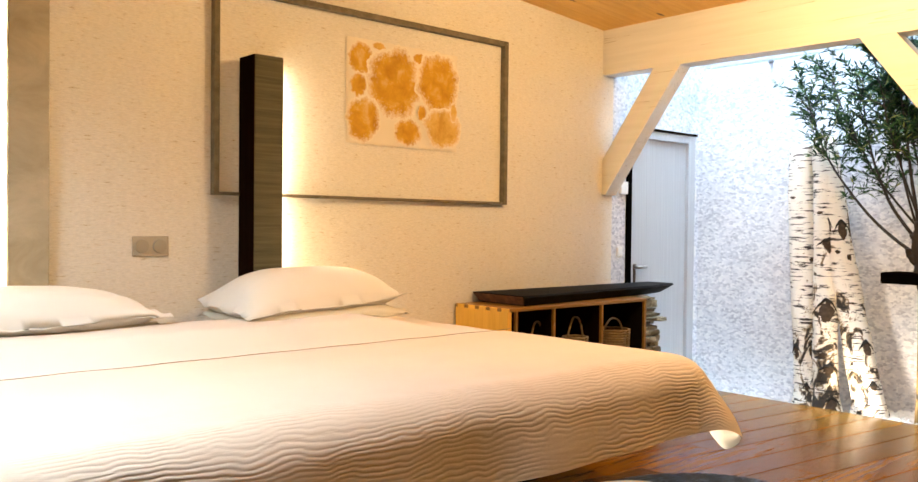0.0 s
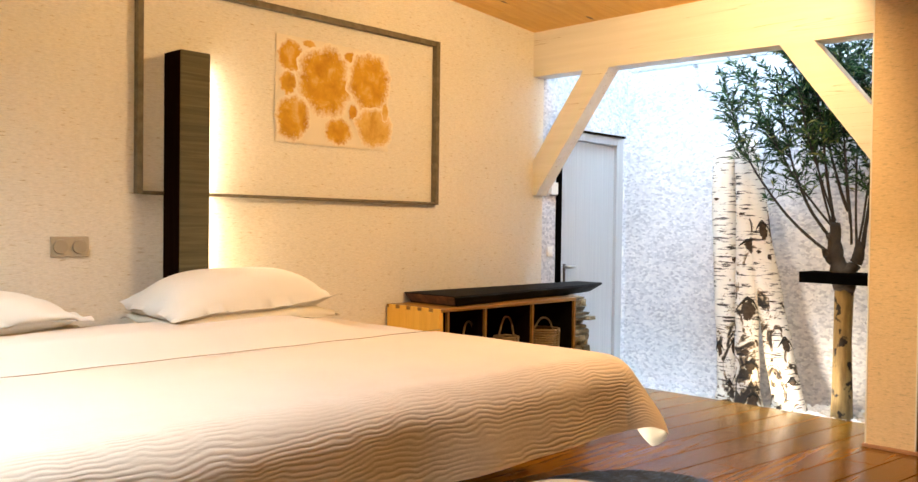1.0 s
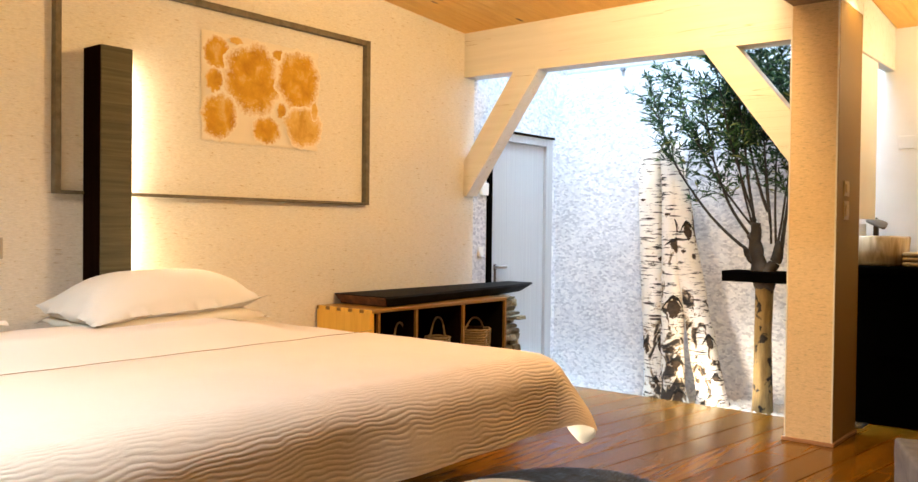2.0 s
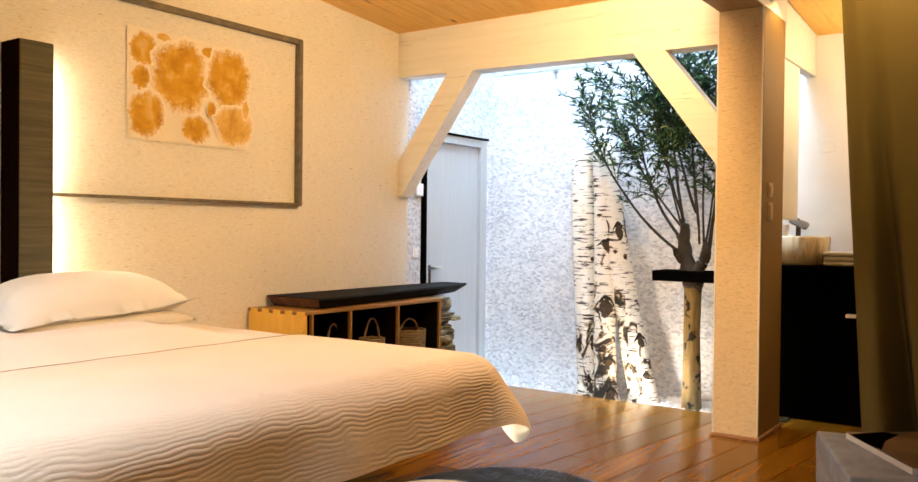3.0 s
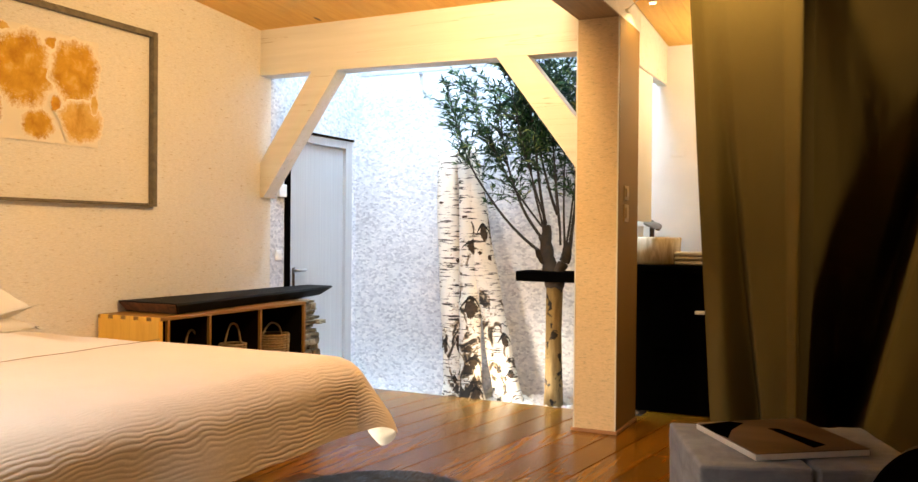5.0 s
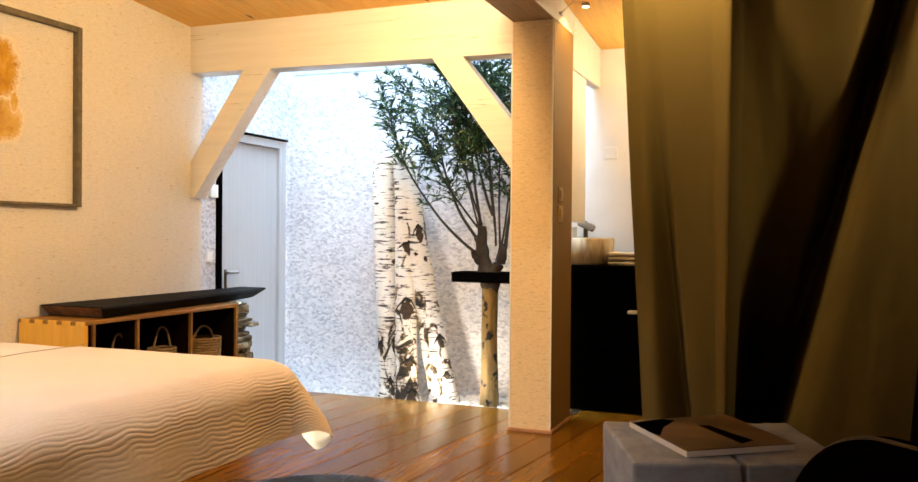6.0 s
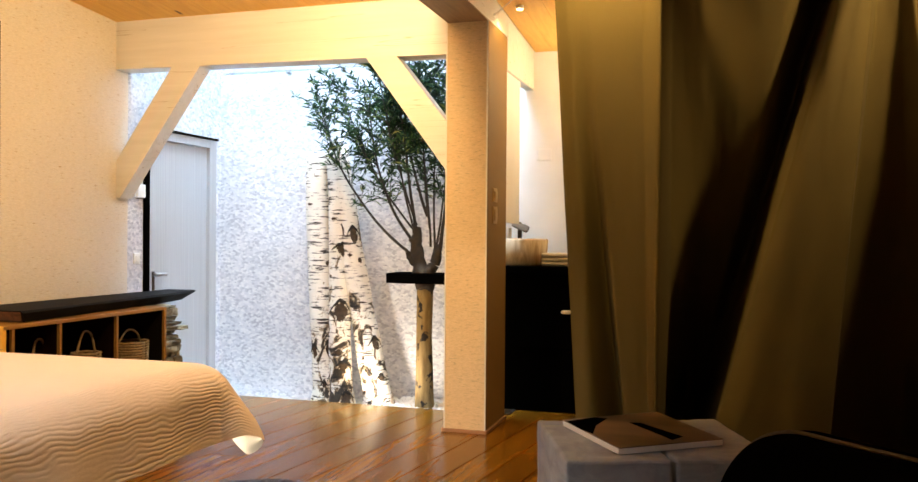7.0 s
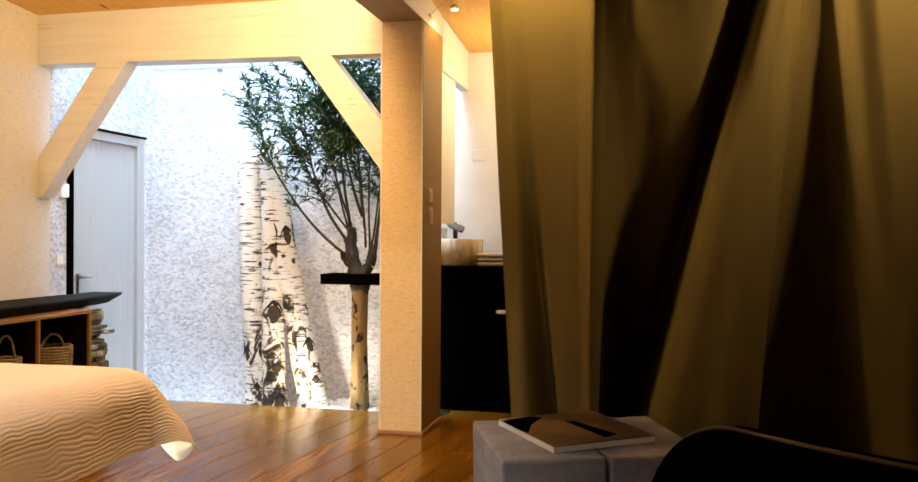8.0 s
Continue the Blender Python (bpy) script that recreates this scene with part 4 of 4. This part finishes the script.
for k, (x0, z0, x1, y1, z1, sag) in enumerate(STEMS):
    s, e = Vector((x0, 6.10, z0)), Vector((x1, y1, z1))
    mid = s.lerp(e, 0.5) + Vector((-sag, 0, -sag))
    pts = [s * (1 - f) ** 2 + mid * 2 * f * (1 - f) + e * f * f + 0.012 * noise.noise_vector((f * 4, k * 3, 0)) for f in [i / 14 for i in range(15)]]
    bm = bmesh.new()
    thick = 0.013 if k in (0, 1, 3, 4) else 0.009
    tube(bm, pts, [thick * (1 - 0.72 * i / 14) for i in range(15)], 6)
    for _ in range(42):
        f = random.uniform(0.16, 1.0) ** 0.72
        if f < 0.5 and random.random() < 0.40:
            continue
        i = min(13, int(f * 14))
        p = pts[i].lerp(pts[i + 1], f * 14 - i)
        side = Vector((random.gauss(-0.25, 0.75), random.gauss(-0.1, 0.55), random.uniform(-0.15, 0.75)))
        twig = (side + (pts[i + 1] - pts[i]).normalized() * 0.45).normalized()
        ln = random.uniform(0.10, 0.34) * (0.60 + 0.5 * f)
        q = p + twig * ln
        q.z, q.y, q.x = min(q.z, 2.56), max(5.74, min(q.y, 6.46)), min(q.x, -1.68)
        bend = p.lerp(q, 0.55) + Vector((0, 0, 0.025))
        tube(bm, [p, bend, q], [0.0032, 0.0024, 0.0014], 4, False)
        n = int(ln / 0.019)
        for j in range(n):
            g = (j + 1) / n
            c = p * (1 - g) ** 2 + bend * 2 * g * (1 - g) + q * g * g
            for _ in range(2):
                out = (twig * 0.75 + Vector((random.gauss(0, 0.6), random.gauss(0, 0.6), random.gauss(0.05, 0.5)))).normalized()
                leaf(c, out, random.uniform(0.045, 0.090), random.uniform(0.0045, 0.0085))
    part("branch", bm, TWIG, tree, smooth=True)
part("crown", bm_leaf, LEAF, tree, "narrow dark green leaves")

bm = bmesh.new()
tube(bm, [(-2.18, 6.12, 0.835), (-2.178, 6.12, 0.87), (-2.178, 6.12, 0.904)], [0.068, 0.078, 0.080], 18)
for v in bm.verts:
    v.co += 0.010 * noise.noise_vector(v.co * 22)
part("bark_collar", bm, KNOT, tree, "dark scarred bark ring", True)
tray = thing("tree_shelf", "black square board fitted round the tree trunk", "shelf", (-2.2, 6.12, 0.91))
part("board", box(-2.445, -1.93, 5.98, 6.26, 0.888, 0.965, 0.004), BLACK, tray)

# ---- bathroom corner ----
bath = thing("vanity_counter", "black washstand with deep black top", "washstand", (-1.0, 6.2, 0))
part("body", box(-1.62, 0.4, 5.98, BACK - 0.005, 0.0, 0.985, 0.004), BLACK, bath)
part("worktop", box(-1.64, 0.42, 5.94, BACK - 0.005, 0.985, 1.035, 0.004), BLACK, bath)
part("drawer_front", box(-1.40, -0.9, 5.968, 5.98, 0.45, 0.80, 0.003), BLACK, bath)
part("pull", box(-1.095, -1.03, 5.91, 5.968, 0.708, 0.73, 0.004), PAPER, bath, "pale wooden pull")
basin = thing("basin", "squarish fossil-wood vessel basin, cream with brown streaks", "basin", (-1.47, 6.17, 1.035))
bm = bmesh.new()
prof = [(0.0, 0.0), (0.165, 0.0), (0.188, 0.012), (0.192, 0.10), (0.196, 0.188), (0.186, 0.198), (0.15, 0.19), (0.12, 0.08), (0.0, 0.05)]
rows = []
for r, h in prof:
    ring = []
    for a in [2 * math.pi * k / 48 for k in range(48)]:
        ca, sa = math.cos(a), math.sin(a)
        q = r / (abs(ca) ** 4.5 + abs(sa) ** 4.5) ** (1 / 4.5) * (1 + 0.05 * noise.noise((ca * 3, sa * 3, h * 4)))
        ring.append(bm.verts.new((-1.462 + q * ca, 6.20 + q * sa, 1.035 + h + (0.008 * noise.noise((ca * 2, sa * 2, 5)) if h > 0.1 else 0))))
    rows.append(ring)
for a, b in zip(rows, rows[1:]):
    for k in range(48):
        bm.faces.new((a[k], a[(k + 1) % 48], b[(k + 1) % 48], b[k]))
bmesh.ops.remove_doubles(bm, verts=bm.verts, dist=0.0005)
FOSSIL = wood_material("fossil_wood", (0.24, 0.12, 0.03), (0.86, 0.74, 0.50), (17, 17, 3.0), 0.5, bumpy=0.4)
part("bowl", bm, FOSSIL, basin, smooth=True)
tap = thing("tap", "dark bronze basin tap with flat leaf-shaped spout", "tap", (-1.47, 6.45, 1.035))
bm = bmesh.new()
tube(bm, [(-1.52, 6.45, 1.035), (-1.52, 6.45, 1.30), (-1.52, 6.43, 1.335), (-1.51, 6.40, 1.345)], [0.018, 0.018, 0.018, 0.016], 12)
part("pipe", bm, BRONZE, tap, smooth=True)


def spout(u, v):
    w = 0.062 * math.sin(math.pi * (0.12 + 0.86 * u)) ** 0.8 * (2 * v - 1)
    p = Vector((-1.545, 6.42, 1.352)).lerp(Vector((-1.40, 6.14, 1.285)), u)
    return p + Vector((0.9, 0.45, 0)) * w + Vector((0, 0, 0.022 * math.sin(math.pi * u) - 4.0 * w * w))


lid = part("spout", grid_sheet(16, 8, spout), BRONZE, tap, "leaf-shaped spout", True)
md = lid.modifiers.new("thick", "SOLIDIFY")
md.thickness = 0.008
jar = thing("soap_jar", "small cream candle jar on the basin edge", "jar", (-1.525, 6.07, 1.226))
bm = bmesh.new()
bmesh.ops.create_cone(bm, cap_ends=True, segments=20, radius1=0.030, radius2=0.033, depth=0.085, matrix=pose(-1.525, 6.07, 1.268))
part("body", bm, PAPER, jar, smooth=False)
for k in range(3):
    tw = thing("folded_towel", "folded cream towel in a small pile", "towel", (-1.18, 6.25, 1.035 + 0.03 * k), "towels")
    part("cloth", box(-1.275, -1.02, 6.08, 6.34, 1.035 + 0.032 * k, 1.065 + 0.032 * k, 0.012, 3), PILLOW_BEIGE if k % 2 else PILLOW, tw, smooth=True)
panel = thing("glass_panel", "white satin glass panel beside the basin", "glass panel", (-1.44, 5.9, 1.34))
part("pane", box(-1.452, -1.444, 5.67, 6.10, 1.34, 2.384, 0.002), WHITE_WALL, panel)
plate = thing("wall_plate", "flat white blank plate on the bathroom wall", "wall plate", (-1.33, BACK, 1.9))
part("cover", box(-1.40, -1.29, BACK - 0.005, BACK, 1.84, 1.93, 0.002), WHITE_WALL, plate)
for k, (zz, h) in enumerate(((1.47, 0.09), (1.33, 0.11))):
    sw = thing("light_switch", "golden light switch on the side of the pier", "light switch", (-1.43, 5.36, zz))
    part("plate", box(-1.435, -1.425, 5.30, 5.40, zz, zz + h, 0.002), BRASS_PLASTIC, sw)
    part("rocker", box(-1.425, -1.418, 5.32, 5.38, zz + 0.02, zz + h - 0.02, 0.002), BRASS_PLASTIC, sw)
lamp = thing("ceiling_spot", "small warm ceiling spot with a thin cable", "spot lamp", (-1.30, 5.46, 2.75))
bm = bmesh.new()
bmesh.ops.create_cone(bm, cap_ends=True, segments=20, radius1=0.026, radius2=0.026, depth=0.02, matrix=pose(-1.30, 5.46, 2.750))
part("housing", bm, PLASTIC, lamp)
bm = bmesh.new()
bmesh.ops.create_cone(bm, cap_ends=True, segments=20, radius1=0.020, radius2=0.020, depth=0.005, matrix=pose(-1.30, 5.46, 2.738))
part("lens", bm, BULB, lamp, "glowing lens")

bm = bmesh.new()
tube(bm, [(-1.425, 5.30, 2.665), (-1.37, 5.24, 2.685), (-1.28, 5.20, 2.735), (-1.17, 5.18, 2.776)], [0.003] * 4, 6)
part("cable", bm, PAPER, lamp, "thin pale cable", True)
part("connector", box(-1.43, -1.41, 5.28, 5.32, 2.655, 2.675, 0.003), PLASTIC, lamp)

# ---- curtain ----
cur = thing("curtain", "heavy olive-brown linen curtain hanging in slanting folds", "curtain", (0.4, 3.9, 0))
# one fold line a row: across and depth at the top, across and depth near the floor
FOLDS = ((-0.765, 3.90, -0.65, 3.90), (-0.70, 3.87, -0.56, 3.87), (-0.66, 3.862, -0.46, 4.06), (-0.61, 3.86, -0.42, 3.86), (-0.36, 3.815, -0.32, 3.83),
         (-0.27, 3.75, -0.275, 3.75), (-0.235, 3.88, -0.255, 4.45), (0.0, 3.86, -0.21, 4.95), (0.27, 3.86, -0.15, 4.95), (0.42, 4.25, -0.09, 4.75),
         (0.465, 3.80, -0.04, 3.84), (0.53, 3.79, 0.20, 3.80), (0.565, 3.83, 0.42, 3.86), (0.60, 3.90, 0.46, 4.45), (0.66, 3.88, 0.82, 4.55),
         (0.70, 3.84, 0.90, 3.95), (0.78, 3.86, 0.98, 3.88), (0.86, 3.81, 1.05, 3.86), (1.10, 3.84, 1.25, 3.95), (1.40, 3.90, 1.50, 3.90), (1.75, 3.85, 1.75, 3.85))
CUR_TOP = ceil_z(3.9) - 0.02


def curtain_at(u, v):
    z = CUR_TOP * (1 - v)
    zz = max(-0.15, min(1.15, (2.36 - z) / 1.95))
    q = u * (len(FOLDS) - 1)
    i = min(int(q), len(FOLDS) - 2)
    f = q - i
    rows = [FOLDS[max(0, min(len(FOLDS) - 1, i + d))] for d in (-1, 0, 1, 2)]
    xs = [r[0] + (r[2] - r[0]) * zz for r in rows]
    ys = [r[1] + (r[3] - r[1]) * (abs(zz) ** 1.5 if zz > 0 else 0.0) for r in rows]
    def glide(p):
        return p[1] + 0.5 * f * (p[2] - p[0] + f * (2 * p[0] - 5 * p[1] + 4 * p[2] - p[3] + f * (3 * (p[1] - p[2]) + p[3] - p[0])))
    g = f * f * (3 - 2 * f)
    x = xs[1] + (xs[2] - xs[1]) * f
    y = 0.55 * glide(ys) + 0.45 * (ys[1] + (ys[2] - ys[1]) * g)
    y += 0.012 * noise.noise((x * 4, z * 1.2, 0)) + 0.006 * noise.noise((x * 13, z * 2.5, 2)) + 0.0025 * noise.noise((x * 34, z * 9, 5))
    return (x, y, max(z, 0.01))


bm = grid_sheet(340, 90, curtain_at)
part("cloth", bm, CURTAIN, cur, smooth=True)
bm = bmesh.new()
tube(bm, [(-0.85, 3.93, CUR_TOP + 0.005), (1.9, 3.93, CUR_TOP + 0.005)], [0.012, 0.012], 8)
part("rail", bm, CHROME, cur, smooth=True)

# ---- block table, magazine, chair ----
block = thing("block_table", "rough pale timber block used as side table, cracked", "side table", (-0.44, 2.5, 0))
random.seed(8)
for x0, x1 in ((0.0, 0.325), (0.338, 0.66)):
    bm = box(x0, x1, 0, 0.565, 0.0, 0.58, 0.010, 2)
    bmesh.ops.subdivide_edges(bm, edges=bm.edges, cuts=12, use_grid_fill=True)
    for v in bm.verts:
        v.co += 0.003 * noise.noise_vector(v.co * 7) + 0.0028 * noise.noise_vector(v.co * 30)
        v.co.z = max(v.co.z, 0.0)
    bmesh.ops.transform(bm, matrix=pose(-0.454, 2.533, 0, 0, 0, 20.5), verts=bm.verts)
    part("timber", bm, CONCRETE, block)
mag = thing("magazine", "closed magazine with brown dune cover on the block", "magazine", (-0.3, 2.95, 0.58))
MC = [(-0.543, 2.982), (-0.309, 2.642), (-0.007, 2.872), (-0.24, 3.229)]
part("page_block", prism(MC, "z", 0.584, 0.602), PAGES, mag, "pale page edges")


def cover_material():
    m, nt, b = material("dune_cover", 0.35)
    n = noise_tex(nt, coords(nt, (2, 7, 1), (0, 0, 35)), 1.2, 2, 0.4)
    nt.links.new(ramp(nt, n, [(0.35, (0.10, 0.055, 0.022)), (0.7, (0.26, 0.155, 0.075))]), b.inputs["Base Color"])
    return m


cover = part("cover", prism(MC, "z", 0.6022, 0.605), cover_material(), mag, "glossy brown cover")
part("printed_shape", prism([(-0.527, 2.956), (-0.444, 3.058), (-0.398, 3.05), (-0.419, 2.927), (-0.411, 2.802), (-0.453, 2.844)], "z", 0.605, 0.6055), BLACK, cover)
part("printed_shape", prism([(-0.316, 3.011), (-0.28, 3.021), (-0.129, 2.858), (-0.16, 2.799)], "z", 0.605, 0.6055), BLACK, cover)

chair = thing("armchair", "dark felt tub armchair with piped rim", "armchair", (0.55, 1.75, 0))


A0, A1 = Vector((-0.02, 2.32, 0)), Vector((1.02, 1.58, 0))
ALONG = (A1 - A0).normalized()
OUT = Vector((-ALONG.y, ALONG.x, 0)) * -1


def rim(u):
    """Height of the back along its length, with a rounded corner."""
    d = min(u, 1 - u) * (A1 - A0).length
    k = 1 - min(1.0, d / 0.30)
    return 0.44 + 0.365 * math.sqrt(max(0.0, 1 - k * k))


def back_at(u, v):
    base = A0.lerp(A1, u) + OUT * (0.10 * math.sin(math.pi * u) - 0.03 * (1 - v))
    return base + Vector((0, 0, 0.18 + (rim(u) - 0.18) * v))


bm = grid_sheet(60, 20, back_at)
sh = part("backrest", bm, CHAIR, chair, smooth=True)
md = sh.modifiers.new("thick", "SOLIDIFY")
md.thickness, md.offset = 0.07, 0.0
bm = bmesh.new()
tube(bm, [back_at(i / 60, 1.0) + OUT * 0.02 + Vector((0, 0, 0.004)) for i in range(61)], [0.0045] * 61, 6)
part("piping", bm, PIPING, chair, "tan piping along the rim", True)
for lu, lo in ((0.1, -0.02), (0.9, -0.02), (0.15, -0.55), (0.85, -0.55)):
    p = A0.lerp(A1, lu) + OUT * lo
    bm = bmesh.new()
    tube(bm, [(p.x, p.y, 0.0), (p.x, p.y, 0.22)], [0.016, 0.024], 10)
    part("leg", bm, BLACK, chair)
bm = grid_sheet(12, 12, lambda u, v: A0.lerp(A1, 0.06 + 0.88 * u) + OUT * (-0.06 - 0.52 * v) + Vector((0, 0, 0.43 - 0.05 * (2 * u - 1) ** 4 - 0.04 * (2 * v - 1) ** 6)))
st = part("seat", bm, CHAIR, chair, smooth=True)
md = st.modifiers.new("thick", "SOLIDIFY")
md.thickness = 0.22

# ---- rug ----
rug = thing("rug", "round slate-grey shaggy rug", "rug", (-2.033, 3.25, 0))
ring = []
for i in range(200):
    a = 2 * math.pi * i / 200
    r = 0.535 * (1 + 0.015 * noise.noise((math.cos(a) * 3, math.sin(a) * 3, 0)) + 0.015 * noise.noise((math.cos(a) * 30, math.sin(a) * 30, 0)))
    ring.append((-2.033 + r * math.cos(a), 3.25 + r * math.sin(a)))
part("backing", prism(ring, "z", 0.0, 0.016), RUG, rug)
random.seed(40)
vs, fs = [], []
for k in range(16000):
    a, r = random.uniform(0, 2 * math.pi), 0.525 * math.sqrt(random.uniform(0.0, 1))
    p = Vector((-2.033 + r * math.cos(a), 3.25 + r * math.sin(a), 0.012))
    lie = 0.9 + 1.2 * noise.noise(p * 2.2)
    d = Vector((math.cos(lie), math.sin(lie), 0))
    ln = random.uniform(0.035, 0.065)
    side = Vector((-d.y, d.x, 0)) * random.uniform(0.002, 0.0045)
    i = len(vs)
    vs += [p - side, p + side, p + d * ln * 0.5 + side * 0.7 + Vector((0, 0, 0.016)), p + d * ln * 0.5 - side * 0.7 + Vector((0, 0, 0.016)), p + d * ln + Vector((0, 0, random.uniform(0.006, 0.02)))]
    fs += [(i, i + 1, i + 2, i + 3), (i + 3, i + 2, i + 4)]
me = bpy.data.meshes.new("fur")
me.from_pydata(vs, [], fs)
me.materials.append(FUR)
pile = new("fur", me)
pile.parent = rug
pile.matrix_parent_inverse = rug.matrix_basis.inverted()

pouf = thing("pouf", "low round beige felt pouf at the foot of the bed", "pouf", (-1.64, 2.22, 0.0))
bm = bmesh.new()
prof = [(0.0, 0.0), (0.20, 0.0), (0.222, 0.03), (0.232, 0.20), (0.224, 0.345), (0.205, 0.372), (0.16, 0.385), (0.0, 0.392)]
rows = [[bm.verts.new((-1.64 + r * math.cos(2 * math.pi * k / 48), 2.22 + r * math.sin(2 * math.pi * k / 48), z)) for k in range(48)] for r, z in prof]
for a, b in zip(rows, rows[1:]):
    for k in range(48):
        bm.faces.new((a[k], a[(k + 1) % 48], b[(k + 1) % 48], b[k]))
bmesh.ops.remove_doubles(bm, verts=bm.verts, dist=0.0005)
part("cushion", bm, RUG_IN, pouf, smooth=True)
bm = bmesh.new()
tube(bm, [(-1.64 + 0.216 * math.cos(2 * math.pi * k / 48), 2.22 + 0.216 * math.sin(2 * math.pi * k / 48), 0.360) for k in range(49)], [0.005] * 49, 6, False)
part("piping", bm, RUG_IN, pouf, smooth=True)

# ---- floor boards ----
floor = structure("floor", box(WX - 0.05, ROOM_R, ROOM_N, EDGE - 0.04, -0.06, -0.031), DARK_IN, "reddish oiled pine board floor")
SKEW, BW = math.tan(radians(7.0)), 0.200
meshes = {}


def board_mesh(ln):
    key = round(ln, 3)
    if key not in meshes:
        w = BW - 0.004
        bm = bmesh.new()
        lo, mid, hi = [], [], []
        for x, y in ((0, 0), (w, 0), (w, ln), (0, ln)):
            sx = 0.003 if x == 0 else -0.003
            sy = 0.002 if y == 0 else -0.002
            lo.append(bm.verts.new((x + y * SKEW, y, -0.03)))
            mid.append(bm.verts.new((x + y * SKEW, y, -0.003)))
            hi.append(bm.verts.new((x + sx + (y + sy) * SKEW, y + sy, 0.0)))
        bm.faces.new(hi)
        for i in range(4):
            j = (i + 1) % 4
            bm.faces.new((lo[i], lo[j], mid[j], mid[i])), bm.faces.new((mid[i], mid[j], hi[j], hi[i]))
        me = bpy.data.meshes.new("board")
        bm.to_mesh(me)
        bm.free()
        me.materials.append(FLOOR_WOOD)
        meshes[key] = me
    return meshes[key]


random.seed(31)
col = -8
while True:
    x0 = -5.1 + col * BW
    col += 1
    if x0 > ROOM_R + 0.2:
        break
    y = EDGE
    first = True
    while y > ROOM_N:
        ln = (1.0, 1.6, 2.2)[(col * 7) % 3] if first else 2.6
        first = False
        y0 = max(y - ln, ROOM_N)
        l2 = y - y0 - 0.004
        if l2 > 0.1 and x0 + y * SKEW > WX - 0.02 and x0 + y0 * SKEW < ROOM_R - 0.1 and x0 + y0 * SKEW > WX - 0.3:
            ob = new("board", board_mesh(l2))
            ob.location = (x0 + y0 * SKEW, y0, 0)
            ob.parent = floor
        y = y0
